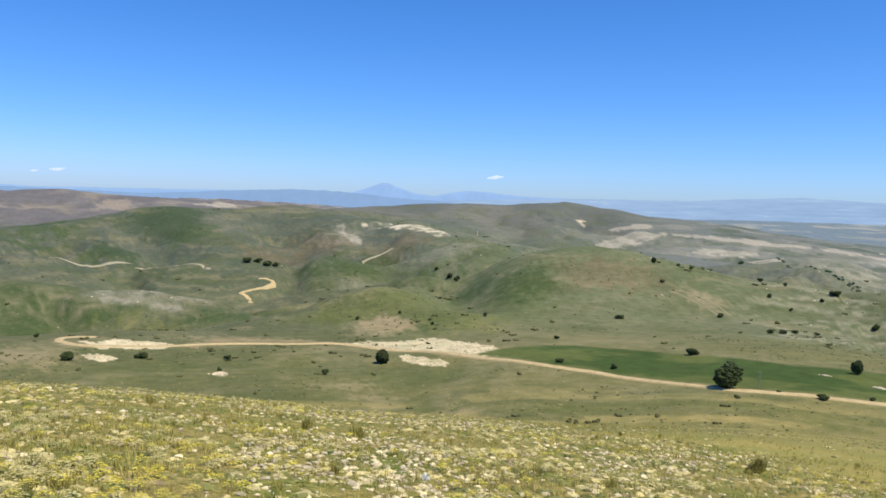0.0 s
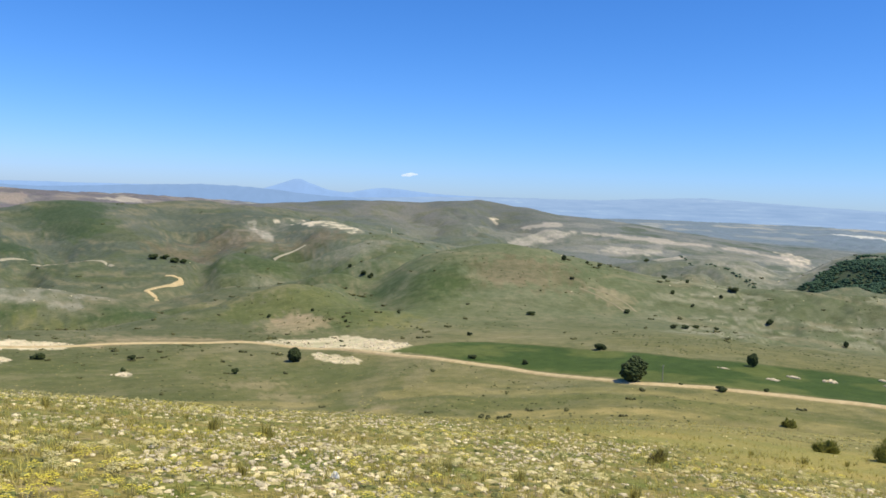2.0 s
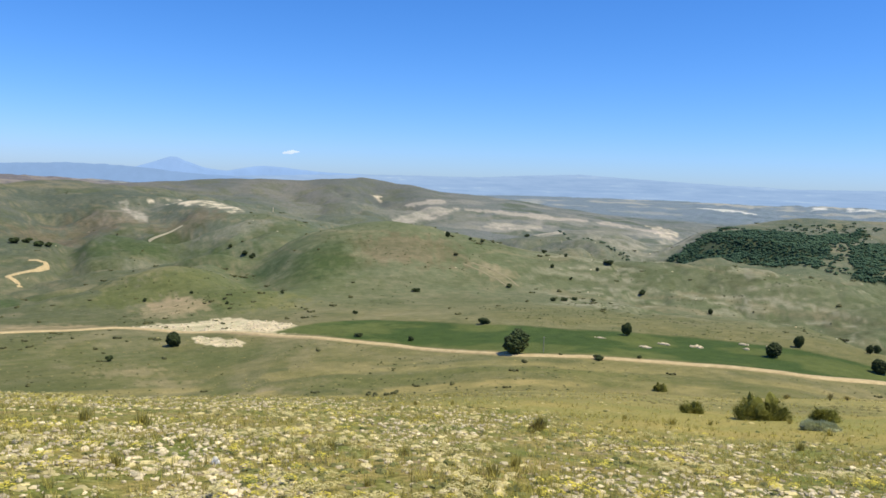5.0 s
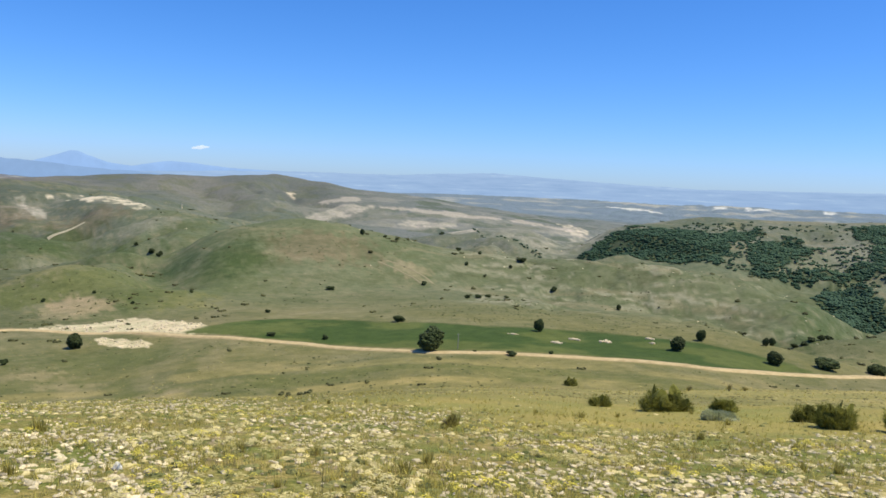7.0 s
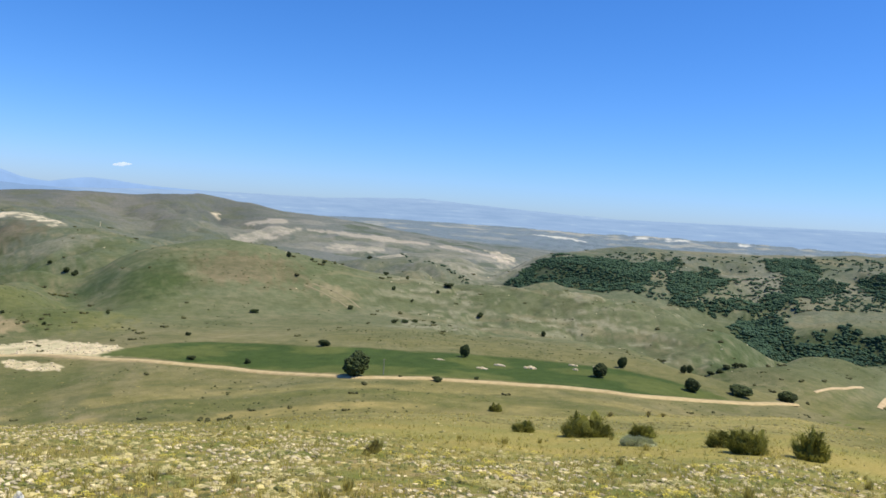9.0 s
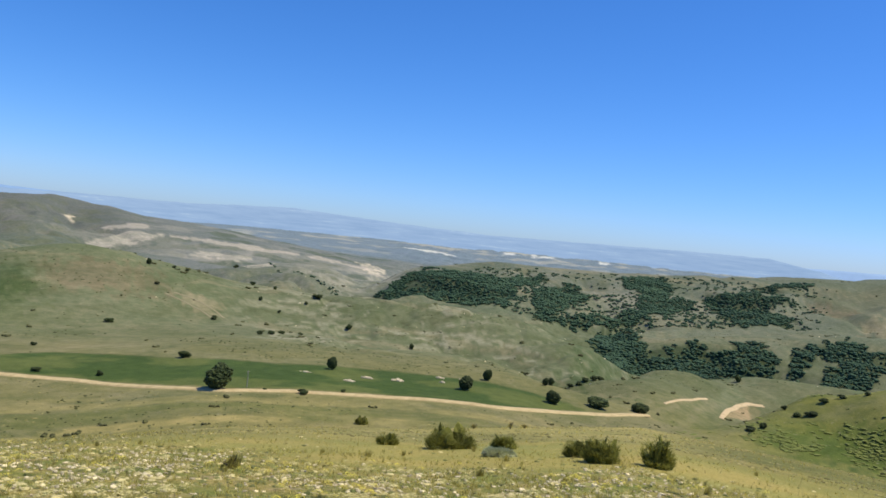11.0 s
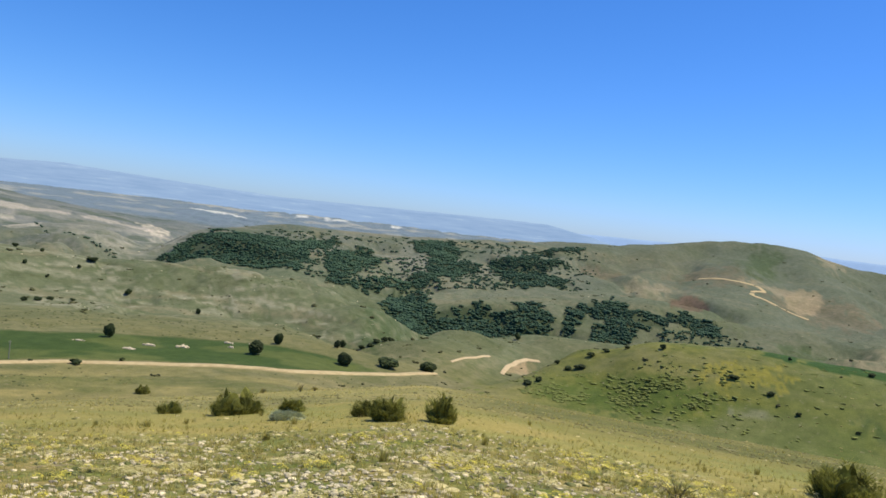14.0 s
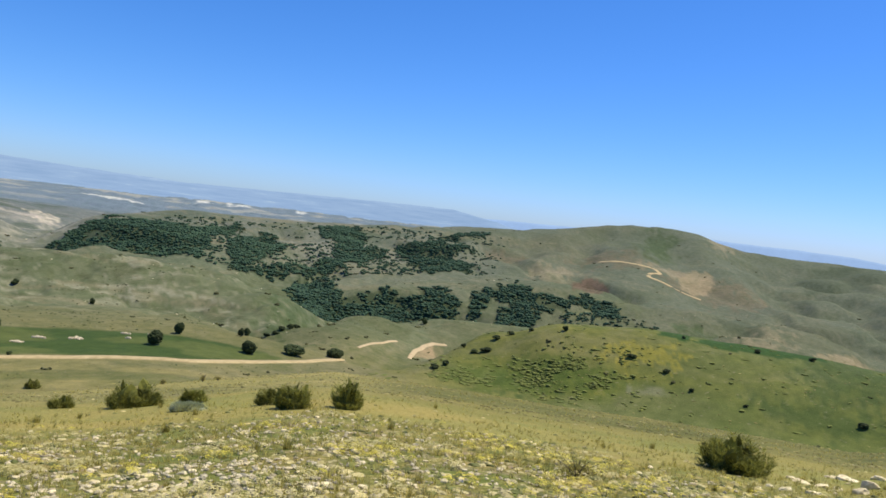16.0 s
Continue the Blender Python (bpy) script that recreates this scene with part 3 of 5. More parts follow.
def ground_material():
    m, nodes, links, bsdf = material("hill pasture")
    coord = nodes.new("ShaderNodeTexCoord").outputs["Object"]
    cover = nodes.new("ShaderNodeAttribute")
    cover.attribute_name = "cover"
    meadow = nodes.new("ShaderNodeAttribute")
    meadow.attribute_name = "meadow"
    broad = noise_node(nodes, links, coord, 0.03, 6, 0.65)
    mid = noise_node(nodes, links, coord, 0.22, 5, 0.65)
    fine = noise_node(nodes, links, coord, 2.6, 5, 0.7)
    col = mix(nodes, links, 1.0, cover.outputs["Color"], ramp(nodes, links, broad, [(0.3, (0.84, 0.88, 0.82)), (0.7, (1.14, 1.10, 1.12))]), "MULTIPLY")
    col = mix(nodes, links, 1.0, col, ramp(nodes, links, mid, [(0.3, (0.74, 0.79, 0.72)), (0.7, (1.24, 1.19, 1.2))]), "MULTIPLY")
    col = mix(nodes, links, 1.0, col, ramp(nodes, links, fine, [(0.3, (0.78, 0.82, 0.76)), (0.7, (1.2, 1.16, 1.16))]), "MULTIPLY")
    # bare scars and low scrub, but not in the crop
    crop = nodes.new("ShaderNodeAttribute")
    crop.attribute_name = "crop"
    pasture = col
    spots = noise_node(nodes, links, coord, 0.45, 6, 0.7)
    col = mix(nodes, links, ramp(nodes, links, spots, [(0.60, (0, 0, 0)), (0.72, (0.5, 0.5, 0.5))]), col, (0.36, 0.31, 0.22))
    col = mix(nodes, links, ramp(nodes, links, spots, [(0.28, (0.6, 0.6, 0.6)), (0.40, (0, 0, 0))]), col, (0.07, 0.085, 0.035))
    col = mix(nodes, links, crop.outputs["Fac"], col, pasture)
    # the flowering, stony turf of the hilltop
    stony = nodes.new("ShaderNodeAttribute")
    stony.attribute_name = "turf"
    patchy = noise_node(nodes, links, coord, 0.8, 4, 0.6)
    soil = noise_node(nodes, links, coord, 1.7, 5, 0.65)
    grain = noise_node(nodes, links, coord, 8.0, 5, 0.75)
    turf = ramp(nodes, links, grain, [(0.28, (0.060, 0.064, 0.016)), (0.44, (0.185, 0.168, 0.044)), (0.6, (0.345, 0.285, 0.100)), (0.75, (0.50, 0.41, 0.22))])
    turf = mix(nodes, links, 1.0, turf, ramp(nodes, links, patchy, [(0.36, (0.62, 0.82, 0.55)), (0.62, (1.15, 1.08, 1.08))]), "MULTIPLY")
    turf = mix(nodes, links, ramp(nodes, links, soil, [(0.56, (0, 0, 0)), (0.68, (0.75, 0.75, 0.75))]), turf, (0.34, 0.255, 0.175))
    sward = ramp(nodes, links, grain, [(0.28, (0.185, 0.172, 0.045)), (0.5, (0.310, 0.268, 0.085)), (0.72, (0.430, 0.360, 0.130))])
    sward = mix(nodes, links, 1.0, sward, ramp(nodes, links, noise_node(nodes, links, coord, 0.16, 4, 0.6), [(0.36, (0.80, 0.92, 0.78)), (0.64, (1.16, 1.08, 1.02))]), "MULTIPLY")
    turf = mix(nodes, links, stony.outputs["Fac"], sward, turf)
    col = mix(nodes, links, meadow.outputs["Fac"], col, turf)
    links.new(col, bsdf.inputs["Base Color"])
    bsdf.inputs["Roughness"].default_value = 0.95
    bsdf.inputs["Specular IOR Level"].default_value = 0.15
    bump(nodes, links, fine, 0.5, 0.3, bsdf)
    return m


def mottled(name, dark, light, scale, rough=0.9, relief=0.0, per_object=0.0, per_island=0.0, leafy=0.0):
    """A matt surface that varies between two colours, from spot to spot and from piece to piece."""
    m, nodes, links, bsdf = material(name)
    coord = nodes.new("ShaderNodeTexCoord").outputs["Object"]
    fac = noise_node(nodes, links, coord, scale, 5, 0.65)
    col = ramp(nodes, links, fac, [(0.3, dark), (0.7, light)])
    if per_object:
        col = mix(nodes, links, 1.0, col, ramp(nodes, links, nodes.new("ShaderNodeObjectInfo").outputs["Random"],
                  [(0, (1 - per_object,) * 3), (1, (1 + per_object,) * 3)]), "MULTIPLY")
    if per_island:
        col = mix(nodes, links, 1.0, col, ramp(nodes, links, nodes.new("ShaderNodeNewGeometry").outputs["Random Per Island"],
                  [(0, (1 - per_island, 1 - per_island, 1 - per_island)), (0.5, (1, 1, 1)), (1, (1 + per_island, 1 + per_island * 0.9, 1 + per_island * 0.6))]), "MULTIPLY")
    links.new(col, bsdf.inputs["Base Color"])
    bsdf.inputs["Roughness"].default_value = rough
    bsdf.inputs["Specular IOR Level"].default_value = 0.2
    if relief:
        bump(nodes, links, fac, 0.6, relief, bsdf)
    if leafy:
        # thin leaves let some of the sun through
        thin = nodes.new("ShaderNodeBsdfTranslucent")
        links.new(col, thin.inputs["Color"])
        both = nodes.new("ShaderNodeMixShader")
        both.inputs[0].default_value = leafy
        links.new(bsdf.outputs[0], both.inputs[1])
        links.new(thin.outputs[0], both.inputs[2])
        links.new(both.outputs[0], nodes["Material Output"].inputs["Surface"])
    return m


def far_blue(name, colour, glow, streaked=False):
    """Mountains so far off that only the air's blue is left of them: haze painted as emission."""
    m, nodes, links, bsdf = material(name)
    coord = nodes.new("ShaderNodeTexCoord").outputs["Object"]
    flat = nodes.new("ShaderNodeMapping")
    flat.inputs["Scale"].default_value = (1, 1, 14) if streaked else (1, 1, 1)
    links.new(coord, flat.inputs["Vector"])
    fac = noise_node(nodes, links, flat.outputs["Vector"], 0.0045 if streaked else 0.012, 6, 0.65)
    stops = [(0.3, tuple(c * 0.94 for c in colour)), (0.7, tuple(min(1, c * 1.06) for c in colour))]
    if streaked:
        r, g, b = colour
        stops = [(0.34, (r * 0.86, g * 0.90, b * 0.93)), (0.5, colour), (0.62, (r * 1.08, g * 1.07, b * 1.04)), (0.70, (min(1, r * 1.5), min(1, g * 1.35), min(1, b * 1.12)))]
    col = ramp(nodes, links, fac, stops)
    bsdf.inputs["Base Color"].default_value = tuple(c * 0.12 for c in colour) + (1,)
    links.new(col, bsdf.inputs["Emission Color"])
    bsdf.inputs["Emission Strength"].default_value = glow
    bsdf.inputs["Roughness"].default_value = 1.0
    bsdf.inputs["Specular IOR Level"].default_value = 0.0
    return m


GROUND = ground_material()
DIRT = mottled("pale dirt road", (0.40, 0.305, 0.155), (0.60, 0.475, 0.27), 0.5, 0.95, 0.05)
EARTHY = mottled("pale raw earth", (0.44, 0.33, 0.19), (0.62, 0.49, 0.31), 0.4, 0.95, 0.05)
FAINT = mottled("grassed-over track", (0.19, 0.175, 0.105), (0.29, 0.255, 0.155), 0.5, 0.95, 0.05)
WORN = mottled("worn track", (0.29, 0.27, 0.19), (0.42, 0.38, 0.27), 0.5, 0.95, 0.05)
CHALKY = mottled("chalk rubble", (0.46, 0.38, 0.25), (0.70, 0.60, 0.43), 3.0, 0.95, 0.05, per_object=0.2)
FOLIAGE = mottled("oak foliage", (0.026, 0.042, 0.014), (0.062, 0.080, 0.026), 1.2, 0.75, per_object=0.25, per_island=0.3)
WOOD_FOLIAGE = mottled("woodland foliage", (0.036, 0.078, 0.046), (0.066, 0.118, 0.062), 0.012, 0.8, per_island=0.10)
BARK = mottled("grey-brown bark", (0.06, 0.045, 0.035), (0.14, 0.11, 0.085), 3.0, 0.95, 0.02)
JUNIPER = mottled("juniper needles", (0.170, 0.180, 0.040), (0.36, 0.360, 0.092), 3.0, 0.7, leafy=0.5, per_object=0.15, per_island=0.5)
SAGE_LEAF = mottled("silver-green sage leaves", (0.42, 0.46, 0.27), (0.66, 0.67, 0.43), 4.0, 0.8, leafy=0.5, per_island=0.2)
DRY_TWIG = mottled("dry grey twigs", (0.07, 0.06, 0.045), (0.15, 0.13, 0.10), 8.0, 0.9)
POLE_WOOD = mottled("silvered wood", (0.24, 0.23, 0.20), (0.38, 0.37, 0.33), 6.0, 0.9)
STONE = mottled("pale limestone", (0.50, 0.41, 0.26), (0.88, 0.78, 0.54), 9.0, 0.9, 0.01, per_object=0.25, per_island=0.35)
WHITE_STONE = mottled("white limestone", (0.80, 0.78, 0.72), (0.90, 0.89, 0.85), 9.0, 0.85, 0.01)
GRASS = mottled("steppe grass", (0.34, 0.31, 0.075), (0.60, 0.52, 0.17), 0.7, 0.85, per_island=0.45, leafy=0.35)
STRAW = mottled("dry grass heads", (0.36, 0.31, 0.12), (0.54, 0.46, 0.22), 0.7, 0.9, per_island=0.3)
PETAL = mottled("yellow petals", (0.46, 0.39, 0.045), (0.70, 0.60, 0.09), 5.0, 0.7, per_island=0.3)
PALE_PETAL = mottled("cream petals", (0.42, 0.37, 0.14), (0.62, 0.55, 0.27), 5.0, 0.7, per_island=0.25)
CUSHION = mottled("olive cushion plants", (0.10, 0.125, 0.035), (0.24, 0.23, 0.085), 3.0, 0.85, per_island=0.4)
SEEDING = mottled("pale seed heads", (0.42, 0.36, 0.16), (0.66, 0.57, 0.30), 3.0, 0.9, per_island=0.3)
SCRUB = mottled("olive-brown scrub", (0.050, 0.058, 0.024), (0.115, 0.112, 0.045), 0.4, 0.85, per_island=0.35)
TUSSOCK = mottled("thorny tussocks", (0.055, 0.070, 0.028), (0.12, 0.125, 0.055), 0.3, 0.9, per_island=0.4)
FLANK = mottled("olive and straw tussocks", (0.13, 0.13, 0.045), (0.36, 0.31, 0.13), 0.12, 0.9, per_island=0.4)
LUSH_CLUMP = mottled("lush green clumps", (0.105, 0.135, 0.032), (0.17, 0.19, 0.050), 0.3, 0.9, per_island=0.2)
# the clouds' sunlit white is put in as emission
CLOUD = far_blue("white cloud glow", (0.66, 0.78, 0.93), 1.0)
# ---- mesh helpers ----
def mesh_object(name, verts, faces, mats, parent=None, smooth=True, index=None):
    """One mesh object from arrays: corner places, and faces that all have the same number of corners."""
    verts, faces = np.asarray(verts, np.float32), np.asarray(faces, np.int32)
    me = bpy.data.meshes.new(name)
    me.vertices.add(len(verts))
    me.vertices.foreach_set("co", verts.ravel())
    me.loops.add(faces.size)
    me.loops.foreach_set("vertex_index", faces.ravel())
    me.polygons.add(len(faces))
    me.polygons.foreach_set("loop_start", np.arange(0, faces.size, faces.shape[1], dtype=np.int32))
    for mat in mats:
        me.materials.append(mat)
    if index is not None:
        me.polygons.foreach_set("material_index", np.asarray(index, np.int32))
    me.polygons.foreach_set("use_smooth", np.full(len(faces), smooth))
    me.update(calc_edges=True)
    me.validate()
    ob = new(name, me)
    ob.parent = parent
    return ob


def part(name, mesh_data, mat, parent, label="", smooth=True):
    ob = mesh_object(name, *mesh_data, [mat], parent, smooth)
    return tagged(ob, label)


def empty(name, x, y, z):
    ob = new(name)
    ob.empty_display_size = 0.1
    ob.location = (x, y, z)
    return ob


def ico(level):
    bm = bmesh.new()
    bmesh.ops.create_icosphere(bm, subdivisions=level, radius=1.0)
    v = np.array([p.co[:] for p in bm.verts])
    f = np.array([[p.index for p in q.verts] for q in bm.faces])
    bm.free()
    return v, f


ICO1, ICO2 = ico(1), ico(2)


def spread(template, places, sizes, turns, jitter=0.0, rng=None, lean=None):
    """Many copies of a small template, as one set of arrays. sizes: (n, 3); turns: angles about z."""
    tv, tf = template
    n, k = len(places), len(tv)
    v = np.repeat(tv[None], n, 0)
    if jitter:
        v = v * (1 + jitter * (rng.random((n, k, 1)) - 0.5) * 2)
    v = v * np.asarray(sizes)[:, None, :]
    if lean is not None:
        v[:, :, :2] += v[:, :, 2:3] * lean[:, None, :]
    c, s = np.cos(turns)[:, None], np.sin(turns)[:, None]
    v = np.stack([v[:, :, 0] * c - v[:, :, 1] * s, v[:, :, 0] * s + v[:, :, 1] * c, v[:, :, 2]], 2) + np.asarray(places)[:, None, :]
    f = tf[None] + (np.arange(n) * k)[:, None, None]
    return v.reshape(-1, 3), f.reshape(-1, tf.shape[1])


def joined(*sets):
    vs, fs, base = [], [], 0
    for v, f in sets:
        vs.append(v)
        fs.append(f + base)
        base += len(v)
    return np.concatenate(vs), np.concatenate(fs)


def tube(points, radii, sides=7):
    """A tapering tube of triangles along a line of points."""
    pts = [Vector(p) for p in points]
    vs, fs = [], []
    for i, p in enumerate(pts):
        axis = (pts[min(i + 1, len(pts) - 1)] - pts[max(i - 1, 0)]).normalized()
        side = axis.orthogonal().normalized()
        up = axis.cross(side)
        for j in range(sides):
            a = 2 * math.pi * j / sides
            vs.append((p + (side * math.cos(a) + up * math.sin(a)) * radii[i])[:])
    for i in range(len(pts) - 1):
        for j in range(sides):
            a, b = i * sides + j, i * sides + (j + 1) % sides
            fs += [(a, b, b + sides), (a, b + sides, a + sides)]
    return np.array(vs), np.array(fs)


# ---- ground: one sheet out to the horizon ----
def polyline_distance(x, y, line):
    px, py = bearing_xy(np.array([p[0] for p in line]), np.array([p[1] for p in line]))
    best = np.full(x.shape, 1e9)
    for i in range(len(line) - 1):
        ex, ey = px[i + 1] - px[i], py[i + 1] - py[i]
        u = np.clip(((x - px[i]) * ex + (y - py[i]) * ey) / (ex * ex + ey * ey + 1e-9), 0, 1)
        best = np.minimum(best, np.hypot(x - px[i] - u * ex, y - py[i] - u * ey))
    return best


def patch_mask(b, r, x, y, patches, soft=0.45, ragged=0.8):
    """How far a spot lies within any of the ragged patches: 1 inside, 0 outside."""
    m = np.zeros(b.shape)
    wob = (fbm(b * 2.6 + 40, np.log(r) * 70, 5, 21) - 0.5) * 2 * ragged
    for pb, pr, db, dr in patches:
        near = (np.abs(b - pb) < db * 2) & (np.abs(r - pr) < dr * 2)
        d = np.sqrt(((b[near] - pb) / db) ** 2 + ((r[near] - pr) / dr) ** 2) + wob[near]
        m[near] = np.maximum(m[near], 1 - step(1 - soft, 1 + soft, d))
    return m


def outline_mask(b, r, outlines, ragged=0.5):
    """1 for the spots that lie within any of the outlines, whose edges are frayed; 0 outside."""
    m = np.zeros(b.shape)
    w = np.log(r)
    b = b + (fbm(b * 2.2 + 11, w * 60, 5, 23) - 0.5) * ragged
    w = w + (fbm(b * 2.2 + 31, w * 60, 5, 24) - 0.5) * ragged * 0.05
    for outline in outlines:
        pb = np.array([p[0] for p in outline])
        pw = np.log([p[1] for p in outline])
        near = (b > pb.min()) & (b < pb.max()) & (w > pw.min()) & (w < pw.max())
        qb, qw = b[near], w[near]
        odd = np.zeros(qb.shape, bool)
        for i in range(len(pb)):
            j = i - 1
            crosses = (pw[i] > qw) != (pw[j] > qw)
            rise = pw[j] - pw[i] if pw[j] != pw[i] else 1e-9
            odd ^= crosses & (qb < pb[i] + (qw - pw[i]) / rise * (pb[j] - pb[i]))
        m[near] = np.maximum(m[near], odd)
    return m


def field_mask(b, r):
    """The green crop beyond the road."""
    near = np.interp(b, [p[0] for p in FIELD_NEAR], [p[1] for p in FIELD_NEAR])
    far = np.interp(b, [p[0] for p in FIELD_FAR], [p[1] for p in FIELD_FAR])
    wob = (fbm(b * 2, r * 0.05, 3, 33) - 0.5) * 2.5
    inside = step(near - 0.8, near + 0.8, r + wob) * (1 - step(far - 1.5, far + 1.5, r + wob))
    return inside * step(FIELD_NEAR[0][0] - 0.4, FIELD_NEAR[0][0] + 0.4, b) * (1 - step(FIELD_NEAR[-1][0] - 0.5, FIELD_NEAR[-1][0] + 0.2, b))


def land_cover(x, y, z):
    """The colour of what grows or lies on the ground, with the air's haze painted in by distance."""
    r, b = np.hypot(x, y), np.degrees(np.arctan2(x, y))
    def c(*v):
        return np.array(v)
    def lay(col, m, v):
        return col + (v - col) * m[:, None]
    n1, n2, n3 = fbm(x / 160, y / 160, 4, 41), fbm(x / 38, y / 38, 4, 42), fbm(x / 9, y / 9, 3, 43)
    col = lay(np.tile(c(0.176, 0.168, 0.080), (len(x), 1)), step(0.40, 0.62, n1), c(0.140, 0.144, 0.066))
    # greyer and bluer zone by zone outwards: aerial haze painted into the cover
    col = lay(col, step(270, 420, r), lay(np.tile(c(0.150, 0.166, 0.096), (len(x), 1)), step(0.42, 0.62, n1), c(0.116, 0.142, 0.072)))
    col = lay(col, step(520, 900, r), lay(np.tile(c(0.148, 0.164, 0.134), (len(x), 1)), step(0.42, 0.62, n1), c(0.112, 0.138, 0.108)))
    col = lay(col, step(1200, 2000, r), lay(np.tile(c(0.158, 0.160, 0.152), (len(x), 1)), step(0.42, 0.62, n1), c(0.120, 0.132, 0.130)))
    knoll = step(58, 66, b) * step(165, 210, r) * (1 - step(300, 325, r))
    col = lay(col, knoll * 0.9, lay(np.tile(c(0.172, 0.176, 0.040), (len(x), 1)), step(0.45, 0.62, n2), c(0.112, 0.142, 0.032)))
    col = col * (1 - 0.2 * (step(290, 380, r) * (1 - step(1500, 2000, r)) * (1 - step(-2, 8, b))))[:, None]
    off = step(450, 800, r)
    col = lay(col, step(0.55, 0.72, n2) * (0.35 - 0.2 * off), c(0.200, 0.196, 0.120))
    col = lay(col, step(0.55, 0.70, 1 - n2) * 0.4, c(0.108, 0.122, 0.056))
    col = lay(col, step(0.60, 0.72, n3) * (0.22 - 0.15 * off), c(0.27, 0.24, 0.16))
    col = col * (1 - 0.03 * (step(50, 110, r) * (1 - step(-4, 6, b))))[:, None]
    # the stony spur beyond the crop, with pale ledges
    col = lay(col, knoll * step(76, 84, b) * 0.6, c(0.115, 0.142, 0.046))
    spur = step(25, 31, b) * (1 - step(55, 58, b)) * step(338, 365, r) * (1 - step(500, 540, r))
    ledge = fbm(z / 1.1 + fbm(x / 22, y / 22, 3, 46) * 6, (x - y) / 30, 4, 47)
    col = lay(col, spur * 0.75, lay(np.tile(c(0.152, 0.166, 0.100), (len(x), 1)), step(0.45, 0.62, n3), c(0.120, 0.142, 0.076)))
    col = lay(col, spur * step(0.56, 0.66, ledge) * 0.75, c(0.295, 0.285, 0.205))
    col = lay(col, spur * step(0.60, 0.70, 1 - ledge) * 0.6, c(0.095, 0.105, 0.055))
    east = step(62, 70, b) * step(470, 620, r) * (1 - step(1500, 1800, r))
    col = lay(col, east * 0.65, lay(np.tile(c(0.106, 0.128, 0.084), (len(x), 1)), step(0.45, 0.6, n1), c(0.138, 0.142, 0.092)))
    # terraced by grazing and rain, along the slope
    bands = fbm(z / 1.8 + fbm(x / 40, y / 40, 3, 45) * 5, (x + y) / 150, 4, 44)
    mid = step(110, 260, r) * (1 - step(1100, 1700, r)) * (1 - 0.6 * east) * (1 - 0.6 * knoll)
    col = lay(col, mid * step(0.57, 0.70, bands) * 0.45, c(0.25, 0.22, 0.14))
    col = lay(col, mid * step(0.56, 0.70, 1 - bands) * 0.45, c(0.095, 0.110, 0.050))
    # steppe in the distance, in long strips of fallow and stubble, greyed and blued by painted haze
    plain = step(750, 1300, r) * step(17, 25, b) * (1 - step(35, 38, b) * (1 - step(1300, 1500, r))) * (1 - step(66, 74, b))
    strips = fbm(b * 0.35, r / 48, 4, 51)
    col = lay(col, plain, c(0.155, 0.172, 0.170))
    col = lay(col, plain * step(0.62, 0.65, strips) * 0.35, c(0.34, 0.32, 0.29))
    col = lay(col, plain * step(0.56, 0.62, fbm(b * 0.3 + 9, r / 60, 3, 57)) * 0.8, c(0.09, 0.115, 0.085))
    # farthest ground goes blue-grey: haze of the air put into its base colour
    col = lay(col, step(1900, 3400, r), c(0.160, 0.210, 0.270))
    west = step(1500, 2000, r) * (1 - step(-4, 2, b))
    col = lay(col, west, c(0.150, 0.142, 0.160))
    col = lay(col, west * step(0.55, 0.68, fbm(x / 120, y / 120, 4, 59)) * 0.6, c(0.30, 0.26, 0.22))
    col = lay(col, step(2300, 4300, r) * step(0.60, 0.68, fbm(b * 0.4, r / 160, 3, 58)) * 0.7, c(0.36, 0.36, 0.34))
    for patches, strength, colour in (
            (HOLLOW, 0.6, c(0.092, 0.128, 0.034)), (BROWN, 0.4, c(0.175, 0.125, 0.080)), (LUSH, 0.32, c(0.100, 0.125, 0.042)), (DARK, 0.65, c(0.050, 0.085, 0.028)),
            (YELLOW, 0.32, c(0.255, 0.235, 0.080)), (GREY, 0.35, c(0.305, 0.288, 0.248)), (TAN, 0.45, c(0.37, 0.30, 0.20))):
        col = lay(col, patch_mask(b, r, x, y, patches, 0.4, 1.3) * strength, colour)
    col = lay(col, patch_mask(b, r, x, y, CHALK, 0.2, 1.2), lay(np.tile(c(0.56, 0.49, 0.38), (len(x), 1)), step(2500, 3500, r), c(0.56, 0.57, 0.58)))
    col = lay(col, outline_mask(b, r, [GREEN_KNOLL], 2.0) * (0.35 + 0.4 * step(0.4, 0.6, n2)), c(0.114, 0.132, 0.048))
    col = lay(col, outline_mask(b, r, [DARK_HILL, DARK_SLOPE], 1.2) * 0.6, c(0.050, 0.078, 0.044))
    col = lay(col, outline_mask(b, r, [EAST_DARK, EAST_FAR], 1.0) * 0.45, c(0.060, 0.085, 0.052))
    col = lay(col, outline_mask(b, r, PALE_STRIPS, 0.5) * 0.75, c(0.42, 0.38, 0.34))
    col = lay(col, outline_mask(b, r, PALE_GROUND, 1.2) * (0.45 + 0.45 * step(0.42, 0.55, n3)), c(0.40, 0.37, 0.32))
    col = lay(col, outline_mask(b, r, [GORGE], 1.0) * (0.3 + 0.65 * step(0.42, 0.55, n3)), c(0.62, 0.54, 0.45))
    gorge = np.exp(-(polyline_distance(x, y, [(36.5, 900), (37.0, 1050), (37.4, 1250), (37.2, 1500)]) / 75) ** 2)
    col = lay(col, gorge * (0.25 + 0.55 * step(0.42, 0.6, n3)) * step(0.42, 0.55, n2), c(0.36, 0.34, 0.29))
